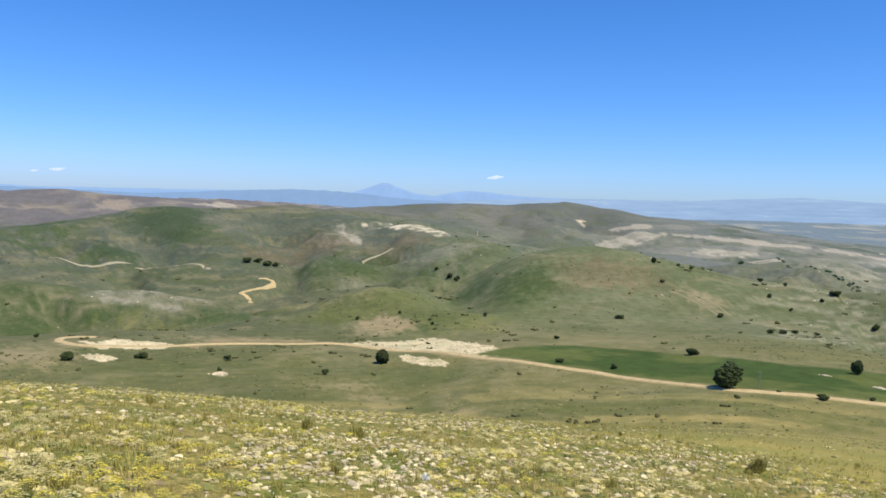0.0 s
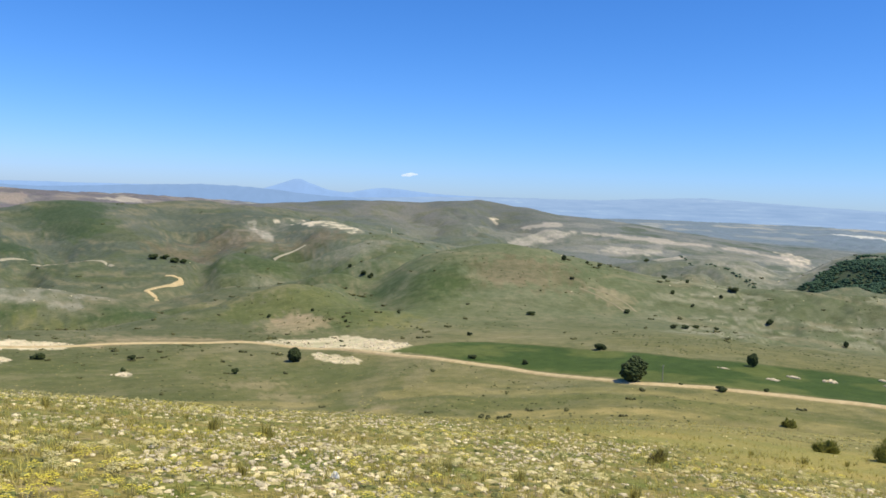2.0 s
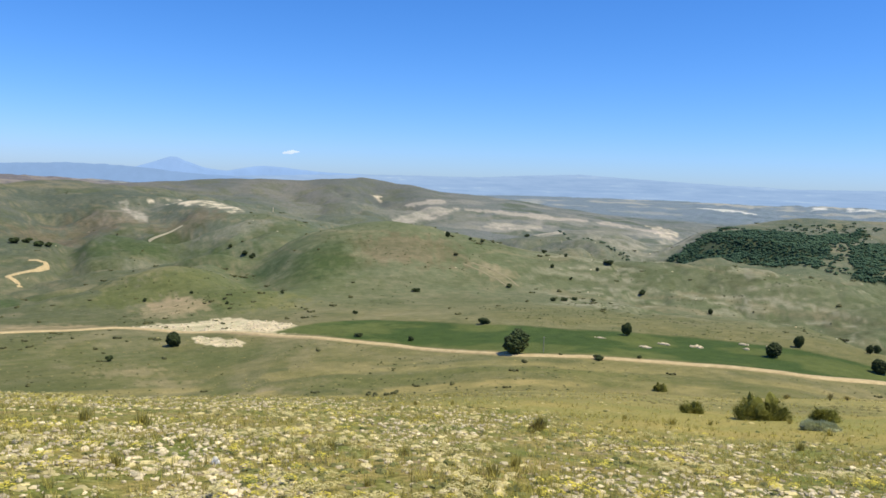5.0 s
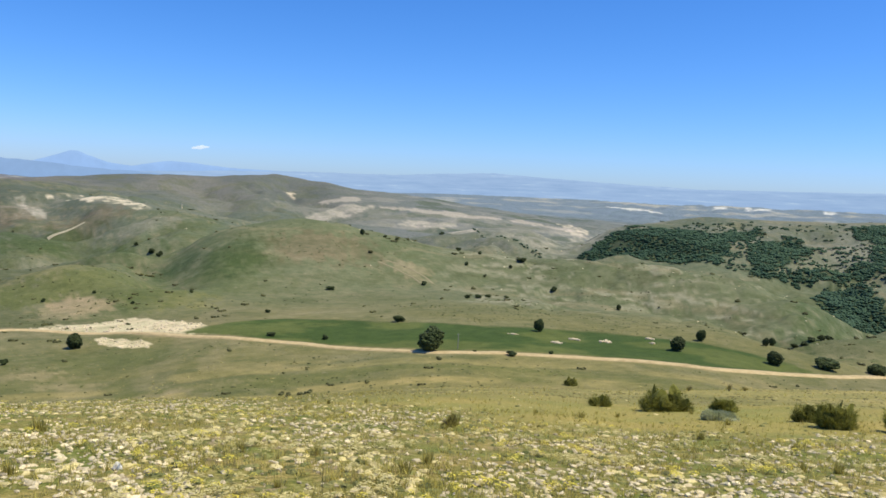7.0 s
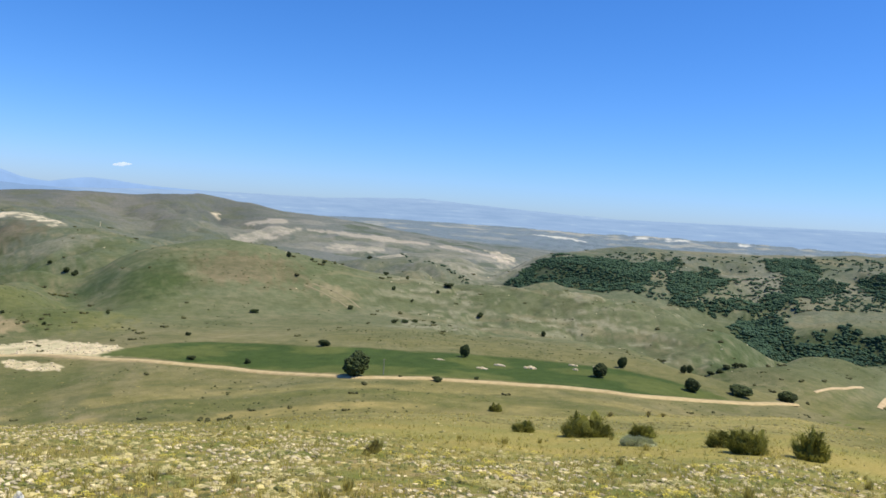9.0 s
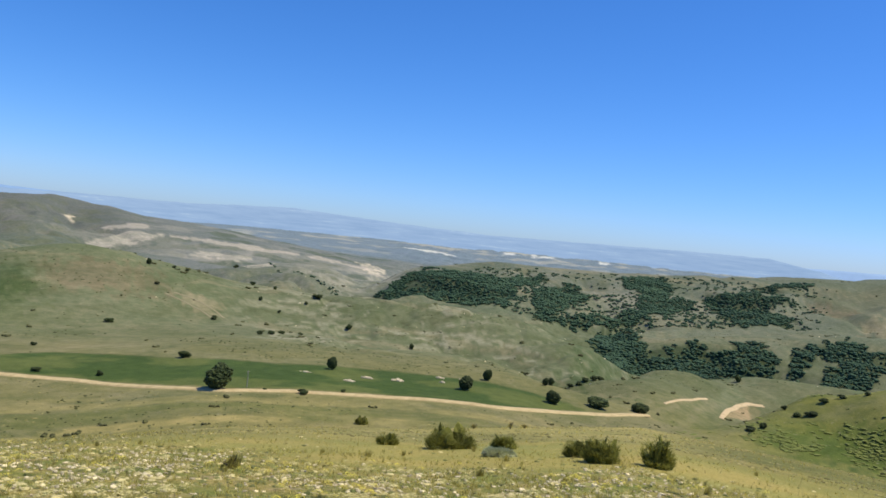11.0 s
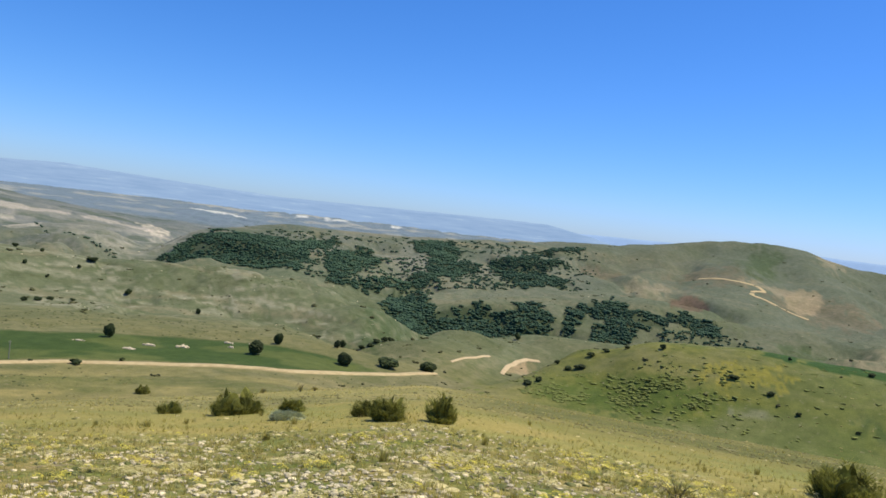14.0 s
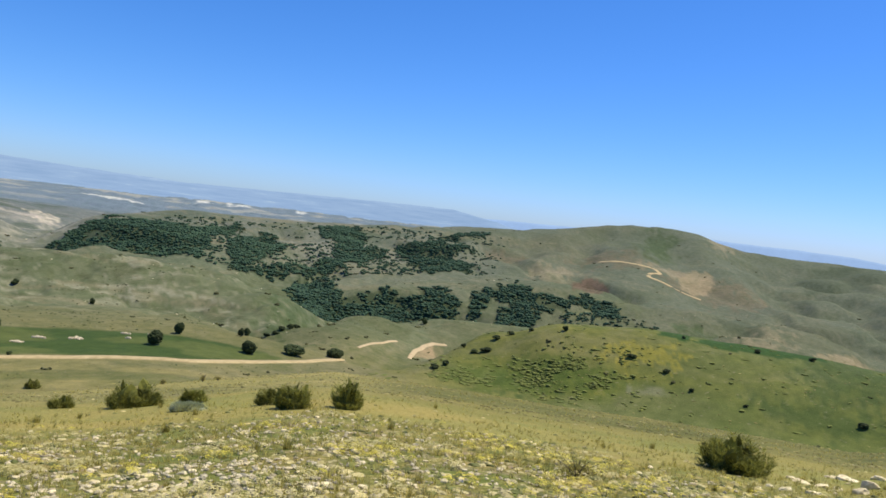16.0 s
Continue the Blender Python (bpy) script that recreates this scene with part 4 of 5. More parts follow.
    col = lay(col, outline_mask(b, r, [RIVER], 0.3) * 0.9, c(0.60, 0.60, 0.60))
    col = lay(col, outline_mask(b, r, [ROCK_RIM], 1.5) * (0.1 + 0.5 * step(0.45, 0.6, n3)), c(0.28, 0.275, 0.225))
    col = lay(col, outline_mask(b, r, [PALE_RISE], 1.0) * 0.6, c(0.33, 0.27, 0.24))
    col = lay(col, outline_mask(b, r, [BARE_KNOLL, EAST_TAN, EAST_BARE, BANK_WEST], 0.8) * 0.6, c(0.34, 0.27, 0.17))
    col = lay(col, outline_mask(b, r, [EAST_PALE], 0.5) * 0.4, c(0.30, 0.27, 0.17))
    col = lay(col, outline_mask(b, r, [EAST_BROWN], 0.4) * 0.75, c(0.16, 0.105, 0.075))
    col = lay(col, outline_mask(b, r, [KNOLL_YELLOW], 2.5) * 0.5, c(0.33, 0.28, 0.050))
    col = lay(col, outline_mask(b, r, [KNOLL_LUSH], 2.0) * 0.6, c(0.090, 0.125, 0.026))
    col = lay(col, outline_mask(b, r, WHITE_CHALK, 0.5) * (0.7 + 0.3 * step(0.35, 0.5, n3)), c(0.66, 0.57, 0.42))
    col = lay(col, outline_mask(b, r, [CHALK_CLIFF], 1.0) * (0.15 + 0.8 * step(0.46, 0.56, n3)), c(0.62, 0.55, 0.43))
    col = lay(col, outline_mask(b, r, [EARTH_PIT], 0.3) * 0.6, c(0.40, 0.28, 0.17))
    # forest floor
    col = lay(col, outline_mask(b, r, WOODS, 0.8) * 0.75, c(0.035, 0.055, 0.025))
    # the crop, and the worn edge of the road
    col = lay(col, field_mask(b, r), lay(np.tile(c(0.054, 0.088, 0.024), (len(x), 1)), step(0.45, 0.6, fbm(b * 0.25, np.log(r) * 22, 4, 63)), c(0.100, 0.125, 0.040)))
    col = lay(col, outline_mask(b, r, [CROP_A, CROP_B], 0.2), c(0.040, 0.085, 0.020))
    edge = polyline_distance(x, y, ROAD)
    col = lay(col, (1 - step(1.6, 3.6, edge + (n3 - 0.5) * 5)) * 0.4, c(0.36, 0.29, 0.19))
    # dry yellow grass on the hill's lower flank
    flank = step(45, 90, r) * (1 - step(165, 205, r)) * step(12, 26, b) * (1 - step(66, 76, b))
    col = lay(col, flank * (0.45 + 0.5 * step(0.4, 0.6, n2)), c(0.265, 0.225, 0.095))
    sweep = fbm(b * 0.10 + fbm(b * 0.3, np.log(r) * 6, 3, 49) * 0.8, np.log(r) * 26, 4, 48)
    lower = step(40, 70, r) * (1 - step(190, 240, r)) * (1 - 0.5 * step(58, 66, b))
    col = lay(col, lower * step(0.54, 0.61, sweep) * 0.7, c(0.33, 0.275, 0.125))
    col = lay(col, lower * step(0.56, 0.64, 1 - sweep) * 0.6, c(0.118, 0.132, 0.045))
    # straw on the hill's shoulder, greyer turf above it
    shoulder = step(29, 36, r + (n3 - 0.5) * 8) * (1 - step(75, 95, r)) * step(20, 30, b) * (1 - step(56, 66, b))
    col = lay(col, shoulder * (0.5 + 0.35 * step(0.4, 0.6, n3)), c(0.365, 0.312, 0.128))
    turfy = (1 - step(30, 37, r + (n3 - 0.5) * 8)) * step(20, 30, b)
    col = lay(col, turfy * 0.85, c(0.260, 0.232, 0.090))
    col = lay(col, step(56, 66, b) * (1 - step(150, 200, r)) * 0.75, lay(np.tile(c(0.190, 0.176, 0.056), (len(x), 1)), step(0.42, 0.6, n3), c(0.142, 0.145, 0.042)))
    col = lay(col, outline_mask(b, np.maximum(r, 1), [HILLOCK, HILLOCK_EAST], 0.6) * 0.7, lay(np.tile(c(0.140, 0.145, 0.078), (len(x), 1)), step(0.42, 0.6, n2), c(0.110, 0.125, 0.060)))
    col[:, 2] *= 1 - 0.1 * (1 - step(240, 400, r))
    return col


def turf_edge(x, y):
    """How far the stony, flowering turf reaches: 1 inside, fading to 0 in plain grass."""
    r, b = np.hypot(x, y), np.degrees(np.arctan2(x, y))
    reach = np.interp(b, (-30, 5, 18, 30, 45, 60, 78, 95), (44, 40, 27, 21, 18.5, 18, 16.5, 19))
    return 1 - step(0.82, 1.22, r / reach + (fbm(x / 3.5, y / 3.5, 3, 62) - 0.5) * 0.5)


def hilltop_meadow(x, y):
    r = np.hypot(x, y)
    return 1 - step(24, 42, r + (fbm(x / 7, y / 7, 3, 61) - 0.5) * 18)


def make_ground():
    bearings = np.radians(np.concatenate([np.arange(-40, 104, 0.2), np.arange(104, 320, 4.0)]))
    rings = np.concatenate([np.geomspace(0.01, 8, 22)[:-1], np.geomspace(8, 60, 190)[:-1], np.geomspace(60, 4750, 480)])
    nb, nr = len(bearings), len(rings)
    bb, rr = np.meshgrid(bearings, rings)
    x, y = (rr * np.sin(bb)).ravel(), (rr * np.cos(bb)).ravel()
    z = land(x, y)
    i = np.arange(nr - 1)[:, None] * nb
    j = np.arange(nb)[None]
    k = (j + 1) % nb
    quads = np.stack([i + j, i + nb + j, i + nb + k, i + k], 2).reshape(-1, 4)[:, ::-1]
    ob = mesh_object("ground", np.stack([x, y, z], 1), quads, [GROUND])
    me = ob.data
    cover = np.ones((len(x), 4), np.float32)
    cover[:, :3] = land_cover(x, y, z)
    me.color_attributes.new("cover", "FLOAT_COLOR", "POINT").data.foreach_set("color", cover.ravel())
    b, r = np.degrees(np.arctan2(x, y)), np.hypot(x, y)
    crop = np.maximum(field_mask(b, r), outline_mask(b, np.maximum(r, 1), [CROP_A, CROP_B], 0.2))
    crop = np.maximum(crop, step(800, 1300, r))
    me.attributes.new("crop", "FLOAT", "POINT").data.foreach_set("value", crop.astype(np.float32))
    me.attributes.new("turf", "FLOAT", "POINT").data.foreach_set("value", turf_edge(x, y).astype(np.float32))
    me.attributes.new("meadow", "FLOAT", "POINT").data.foreach_set("value", hilltop_meadow(x, y).astype(np.float32))
    return tagged(ob, "rolling hill pasture, stony and flowering near the top, with fields and steppe beyond", "ground", kind="structure")


make_ground()


# ---- roads ----
def make_road(name, line, width, label, lift=0.22, graded=False, mat=DIRT):
    b, r = np.array([p[0] for p in line]), np.array([p[1] for p in line])
    px, py = bearing_xy(b, r)
    s = np.concatenate([[0], np.cumsum(np.hypot(np.diff(px), np.diff(py)))])
    t = np.arange(0, s[-1], max(width * 0.4, 1.5))
    kern = np.hanning(7) / np.hanning(7).sum()
    cx, cy = np.interp(t, s, px), np.interp(t, s, py)
    cx = np.convolve(np.pad(cx, 3, "edge"), kern, "valid")
    cy = np.convolve(np.pad(cy, 3, "edge"), kern, "valid")
    tx, ty = np.gradient(cx), np.gradient(cy)
    n = np.hypot(tx, ty)
    nx, ny = -ty / n, tx / n
    across = np.array([-0.62, -0.5, -0.3, -0.15, 0.0, 0.15, 0.3, 0.5, 0.62])
    crown = np.array([-0.55, 0.0, -0.04, 0.05, 0.08, 0.05, -0.04, 0.0, -0.55])
    w = width * (1 + 0.25 * (fbm(t / 25, t * 0 + 3, 3, 71) - 0.5))
    x = cx[:, None] + nx[:, None] * across * w[:, None]
    y = cy[:, None] + ny[:, None] * across * w[:, None]
    centre = land(cx, cy)
    edge = np.maximum(land(x[:, 1], y[:, 1]), land(x[:, -2], y[:, -2]))
    level = centre + np.clip(edge - centre, 0, 0.5)
    z = np.maximum(level[:, None] + crown + lift, land(x, y) + np.where(np.abs(across) > 0.55, -0.3, lift * 0.6))
    if not graded:
        z = land(x, y) + crown * 0.4 + lift
    m, k = x.shape
    i = np.arange(m - 1)[:, None] * k + np.arange(k - 1)[None]
    quads = np.stack([i, i + 1, i + k + 1, i + k], 2).reshape(-1, 4)
    return tagged(mesh_object(name, np.stack([x, y, z], 2).reshape(-1, 3), quads, [mat]), label, "road", kind="structure")


make_road("road", ROAD, 2.9, "pale unpaved dirt road running along the green field", graded=True)
make_road("road_west", ROAD_WEST, 3.6, "pale dirt road winding up the valley side")
make_road("road_upper", ROAD_UPPER, 3.2, "narrow pale track across the upper pasture", mat=WORN)
make_road("road_slope", ROAD_SLOPE, 3.2, "narrow pale track climbing a slope", mat=WORN)
make_road("track", TRACK, 1.6, "pale worn wheel track on the hillside", 0.12, mat=FAINT)
make_road("track_lower", TRACK_LOWER, 1.2, "pale worn wheel track on the hillside", 0.12, mat=FAINT)
make_road("track_pit", PIT_TRACK, 1.9, "pale earth track curving round a small pit", mat=EARTHY)
make_road("track_ramp", PIT_RAMP, 1.1, "pale earth track below a rounded hillock", mat=EARTHY)
make_road("road_east", ROAD_EAST, 4.2, "pale dirt road bending below the rounded summit")


# ---- distance ----
def make_range(name, profile, distance, colour, glow, label, rough=0.05, depth=120, streaked=False):
    """A far mountain chain: bearing and vertical angle along its crest."""
    pb, pv = [p[0] for p in profile], [p[1] for p in profile]
    b = np.arange(pb[0], pb[-1], 0.12)
    v = np.interp(b, pb, pv) + (fbm(b * 1.6, b * 0 + distance, 5, 81) - 0.5) * rough * 2
    rows = []
    for u, drop in ((-1.0, 1.0), (-0.7, 0.62), (-0.4, 0.28), (-0.15, 0.07), (0.0, 0.0), (0.3, 0.4), (0.6, 1.0)):
        r = distance + u * depth
        top = distance * np.tan(np.radians(v)) + EYE
        x, y = bearing_xy(b, r)
        rows.append(np.stack([x, y, top + drop * (-150 - top)], 1))
    g = np.array(rows)
    m, k = g.shape[:2]
    i = np.arange(m - 1)[:, None] * k + np.arange(k - 1)[None]
    quads = np.stack([i, i + 1, i + k + 1, i + k], 2).reshape(-1, 4)[:, ::-1]
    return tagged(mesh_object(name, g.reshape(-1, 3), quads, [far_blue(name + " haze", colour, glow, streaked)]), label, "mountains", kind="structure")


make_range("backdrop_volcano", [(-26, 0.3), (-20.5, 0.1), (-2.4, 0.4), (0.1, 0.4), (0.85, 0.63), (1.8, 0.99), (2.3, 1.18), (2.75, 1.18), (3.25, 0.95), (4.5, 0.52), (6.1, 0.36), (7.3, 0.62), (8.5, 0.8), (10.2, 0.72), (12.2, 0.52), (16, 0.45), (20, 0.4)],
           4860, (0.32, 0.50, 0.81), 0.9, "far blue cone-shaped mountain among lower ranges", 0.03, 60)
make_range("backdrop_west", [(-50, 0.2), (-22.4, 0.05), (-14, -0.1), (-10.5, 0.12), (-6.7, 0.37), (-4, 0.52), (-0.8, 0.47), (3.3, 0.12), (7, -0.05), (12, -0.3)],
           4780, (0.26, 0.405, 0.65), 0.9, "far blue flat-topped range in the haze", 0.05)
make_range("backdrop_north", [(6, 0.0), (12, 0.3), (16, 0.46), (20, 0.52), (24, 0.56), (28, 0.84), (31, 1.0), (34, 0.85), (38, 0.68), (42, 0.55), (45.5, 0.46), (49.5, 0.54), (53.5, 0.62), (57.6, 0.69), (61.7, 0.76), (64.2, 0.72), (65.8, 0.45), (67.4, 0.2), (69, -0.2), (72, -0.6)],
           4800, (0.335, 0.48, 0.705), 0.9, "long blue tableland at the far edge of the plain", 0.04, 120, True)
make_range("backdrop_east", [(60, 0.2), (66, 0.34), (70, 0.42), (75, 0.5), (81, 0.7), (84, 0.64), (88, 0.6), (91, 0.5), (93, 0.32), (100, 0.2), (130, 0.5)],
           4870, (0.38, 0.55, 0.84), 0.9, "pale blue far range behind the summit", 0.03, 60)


def make_cloud(b, v, width, seed):
    rng = np.random.default_rng(seed)
    d = 4650
    x, y = bearing_xy(b, d)
    z = d * math.tan(math.radians(v))
    thing = empty("cloud", x, y, z)
    thing.rotation_euler = (0, 0, -math.radians(b))
    for k in range(16):
        u = (k / 15 - 0.5) * 2
        puff = spread(ICO2, [(u * width * 0.42, rng.normal(0, width * 0.04), u * width * 0.05 + rng.normal(0, width * 0.045) * (1.1 - abs(u)))],
                      width * rng.uniform(0.07, 0.15, (1, 1)) * (1.15 - 0.6 * abs(u)) * np.array([1.4, 1, 0.7]), [rng.uniform(0, 6)], 0.2, rng)
        part("puff", puff, CLOUD, thing)
    return tagged(thing, "small white fair-weather cloud low over the horizon", "cloud", "clouds over the horizon")


for b, v, width, seed in ((-20.55, 1.14, 42, 1), (-19.18, 1.31, 78, 2), (10.41, 1.84, 95, 3)):
    make_cloud(b, v, width, seed)


# ---- trees and shrubs ----
def scattered(rng, n, near, far, lo=-32.0, hi=97.0):
    b = rng.uniform(lo, hi, n)
    r = np.exp(rng.uniform(np.log(near), np.log(far), n))
    x, y = bearing_xy(b, r)
    return b, r, x, y


def crown_arrays(seed, clumps, full=False):
    """A crown one metre across and one high, of many ragged leaf clumps with gaps between them; its foot is at zero."""
    rng = np.random.default_rng(seed)
    lobes = rng.normal(0, 1, (7, 3))
    reach, size = ((0.12, 0.22), (0.29, 0.29, 0.30)) if full else ((0.16, 0.33), (0.21, 0.21, 0.20))
    lobes = lobes / np.linalg.norm(lobes, axis=1)[:, None] * rng.uniform(*reach, (7, 1)) * (1, 1, 0.8) + (0, 0, 0.45)
    p = rng.normal(0, 1, (clumps, 3))
    p = p / np.linalg.norm(p, axis=1)[:, None] * rng.uniform(0.45, 1.0, (clumps, 1)) ** 0.5 * size
    p = p + lobes[rng.integers(0, 7, clumps)]
    p[:, 2] = np.maximum(p[:, 2], 0.06)
    p[:, :2] = np.clip(p[:, :2], -0.5, 0.5)
    s = rng.uniform(0.045, 0.10, (clumps, 1)) * np.array([1.15, 1.0, 0.85])
    return spread(ICO2, p, s, rng.uniform(0, 6.3, clumps), 0.45, rng)


CROWNS = {}


def leafy(name, b, r, width, height, seed, label, category, group, trunk=True):
    """A broad-leaved tree or shrub: trunk, limbs and a crown of clumps."""
    rng = random.Random(seed * 7 + 3)
    x, y, z = on_land(b, r)
    thing = empty(name, x, y, z)
    if trunk:
        th = height * 0.3
        data = tube([(0, 0, -0.3), (0.02 * width, 0, th * 0.5), (0.0, 0.03 * width, th), (0.03 * width, 0, height * 0.6)],
                    [0.05 * width, 0.04 * width, 0.034 * width, 0.012 * width], 8)
        part("trunk", data, BARK, thing)
        for k in range(5):
            a = k * 1.26 + rng.random()
            tip = (0.3 * width * math.cos(a), 0.3 * width * math.sin(a), height * rng.uniform(0.5, 0.75))
            part("limb", tube([(0, 0.02 * width, th * 0.85), (tip[0] * 0.5, tip[1] * 0.5, th + (tip[2] - th) * 0.6), tip],
                              [0.022 * width, 0.015 * width, 0.006 * width], 5), BARK, thing)
    else:
        for k in range(3):
            a = k * 2.1 + rng.random()
            tip = (0.25 * width * math.cos(a), 0.25 * width * math.sin(a), height * 0.6)
            part("stem", tube([(0.02 * width * math.cos(a), 0.02 * width * math.sin(a), -0.2), (tip[0] * 0.6, tip[1] * 0.6, height * 0.3), tip],
                              [0.025 * width, 0.018 * width, 0.006 * width], 4), BARK, thing)
    key = (seed % 4, trunk)
    if key not in CROWNS:
        CROWNS[key] = part("crown", crown_arrays(key[0] + 10, 760 if trunk else 240, trunk), FOLIAGE, thing, smooth=False)
        crown = CROWNS[key]
    else:
        crown = new("crown", CROWNS[key].data)
        crown.parent = thing
    low = height * 0.02 if trunk else -0.05 * height
    crown.location, crown.scale = (0, 0, low), (width * 0.95, width * 0.95, (height - low) * 1.02)
    crown.rotation_euler = (0, 0, rng.uniform(0, 6.3))
    return tagged(thing, label, category, group)


for k, (b, r, w, h) in enumerate(TREES):
    big = k == 0
    leafy("oak_tree" if w > 3 else "small_tree", b, r, w, h, k,
          "large round dark green tree at the road's edge" if big else "round dark green tree on open pasture", "tree", "trees in the valley")
for k, (b, r, w, h) in enumerate(SHRUBS + SHRUBS_FAR + SHRUBS_EAST + RAVINE_TREES):
    leafy("shrub", b, r, w * 0.9, h * 0.9, k + 30, "low dark green shrub on dry grass", "shrub", "shrubs on the slopes", trunk=False)


def far_tree(seed, blobs=5):
    """A low, spreading tree as seen from afar: crown lobes on a short stem."""
    rng = np.random.default_rng(seed)
    p = rng.normal(0, 1, (blobs, 3)) * (0.26, 0.26, 0.10) + (0, 0, 0.46)
    s = rng.uniform(0.28, 0.42, (blobs, 1)) * np.array([1.1, 1.1, 0.85])
    crown = spread(ICO1, p, s, rng.uniform(0, 6, blobs), 0.25, rng)
    return joined(crown, tube([(0, 0, -0.15), (0, 0, 0.4)], [0.05, 0.03], 3))


def make_woods():
    rng = np.random.default_rng(5)
    n = 165000
    b = rng.uniform(34, 80, n)
    r = np.sqrt(rng.uniform(480 ** 2, 1350 ** 2, n))
    x, y = bearing_xy(b, r)
    dense = outline_mask(b, r, WOODS, 0.8) * (0.15 + 0.85 * step(0.27, 0.33, fbm(x / 26, y / 26, 3, 25)))
    open_ = np.maximum(outline_mask(b, r, OPEN_WOODS, 0.8) * 0.15, outline_mask(b, r, THIN_WOODS, 0.8) * 0.05)
    keep = rng.random(n) < np.maximum(dense * 0.8, open_)
    b, r, x, y = b[keep], r[keep], x[keep], y[keep]
    row_b = np.linspace(CREST_ROW[0][0], CREST_ROW[-1][0], 70) + rng.normal(0, 0.08, 70)
    row_r = np.interp(row_b, [p[0] for p in CREST_ROW], [p[1] for p in CREST_ROW]) + rng.normal(0, 3, 70)
    b, r = np.append(b, row_b), np.append(r, row_r)
    x, y = bearing_xy(b, r)
    z = land(x, y)
    h = rng.uniform(1.3, 2.8, len(b)) * np.where(r < 520, 0.7, 1.0)
    kinds = rng.integers(0, 4, len(b))
    sets = []
    for k in range(4):
        m = kinds == k
        size = np.stack([h[m] * rng.uniform(0.8, 1.2, m.sum())] * 2 + [h[m]], 1)
        sets.append(spread(far_tree(k), np.stack([x[m], y[m], z[m]], 1), size, rng.uniform(0, 6.3, m.sum())))
    v, f = joined(*sets)
    ob = mesh_object("woodland", v, f, [WOOD_FOLIAGE])
    return tagged(ob, "dark green oak woodland in patches over the far hillside", "woods", kind="stuff")


make_woods()


def make_scrub():
    """Small bushes dotted over the slopes, too far off to tell apart."""
    rng = np.random.default_rng(8)
    n = 5200
    b = rng.uniform(-30, 98, n)
    r = np.exp(rng.uniform(np.log(140), np.log(1250), n))
    x, y = bearing_xy(b, r)
    keep = (rng.random(n) < (0.12 + 0.6 * step(0.52, 0.7, fbm(x / 70, y / 70, 3, 91))) * (0.5 + 0.5 * step(260, 330, r))) & (field_mask(b, r) < 0.1) & (polyline_distance(x, y, ROAD) > 5)
    b, r, x, y = b[keep], r[keep], x[keep], y[keep]
    z = land(x, y)
    w = rng.uniform(0.5, 1.0, len(b)) ** 2 * 2.4 * (0.55 + 0.45 * step(200, 500, r))
    size = np.stack([w * 1.2, w * 1.2, w * 0.9], 1)
    data = spread(far_tree(9), np.stack([x, y, z - 0.25 * w], 1), size, rng.uniform(0, 6.3, len(b)))
    tagged(mesh_object("scrub", *data, [SCRUB], smooth=False), "small dark bushes dotted over the dry slopes", "scrub", kind="stuff")


make_scrub()


def make_tussocks():
    """Low tussocks and half-buried rocks that give the slopes their grain."""
    rng = np.random.default_rng(15)
    for name, mat, n, seed, size, label, category in (
            ("tussocks", TUSSOCK, 26000, 111, 1.1, "dark tussocks and thorn cushions on the dry slopes", "tussocks"),
            ("outcrop_rocks", STONE, 12000, 112, 0.9, "pale rocks breaking through the dry slopes", "rocks")):
        b, r, x, y = scattered(rng, n, 150, 900, -28, 98)
        lumps = fbm(x / 34, y / 34, 4, seed)
        odds = (0.05 + 0.9 * step(0.5, 0.64, lumps)) * (0.4 + 0.6 * step(230, 300, r)) - 0.9 * step(60, 66, b) * (1 - step(300, 330, r))
        if mat is STONE:
            odds = 0.3 * step(0.62, 0.72, lumps) * step(430, 520, r) + 0.35 * step(27, 32, b) * (1 - step(54, 58, b)) * step(325, 350, r) * step(0.48, 0.58, fbm(x / 12, y / 12, 3, 114)) + 0.25 * patch_mask(b, r, x, y, GREY)
        keep = (rng.random(n) < odds) & (field_mask(b, r) < 0.1) & (polyline_distance(x, y, ROAD) > 4.5)
        x, y, r = x[keep], y[keep], r[keep]
        w = rng.uniform(0.3, 1.0, len(x)) ** 1.5 * size * (0.75 + 0.6 * step(200, 600, r))
        s = np.stack([w * rng.uniform(0.8, 1.6, len(x)), w, w * 0.55], 1)
        data = spread((ICO1[0] * 0.5, ICO1[1]), np.stack([x, y, land(x, y) + 0.02], 1), s, rng.uniform(0, 6.3, len(x)), 0.35, rng)
        tagged(mesh_object(name, *data, [mat], smooth=False), label, category, kind="stuff")


make_tussocks()


def make_flank_grass():
    """Low olive and straw tussocks over the hill's own flank, down to the road."""
    rng = np.random.default_rng(19)
    b, r, x, y = scattered(rng, 26000, 34, 290, -22, 98)
    streak = fbm(b * 0.12, np.log(r) * 22, 4, 115)
    keep = (rng.random(len(b)) < 0.10 + 0.75 * step(0.46, 0.62, streak)) & (field_mask(b, r) < 0.1) & (polyline_distance(x, y, ROAD) > 3.5)
    x, y, r = x[keep], y[keep], r[keep]
    w = rng.uniform(0.3, 1.0, len(x)) ** 1.5 * (0.22 + 0.5 * step(40, 200, r))
    s = np.stack([w * rng.uniform(0.8, 2.0, len(x)), w, w * 0.4], 1)
    data = spread((ICO1[0] * 0.5, ICO1[1]), np.stack([x, y, land(x, y) + 0.01], 1), s, rng.uniform(0, 6.3, len(x)), 0.35, rng)
    tagged(mesh_object("flank_tussocks", *data, [FLANK], smooth=False), "low olive and straw-coloured tussocks on the dry flank", "tussocks", kind="stuff")


make_flank_grass()


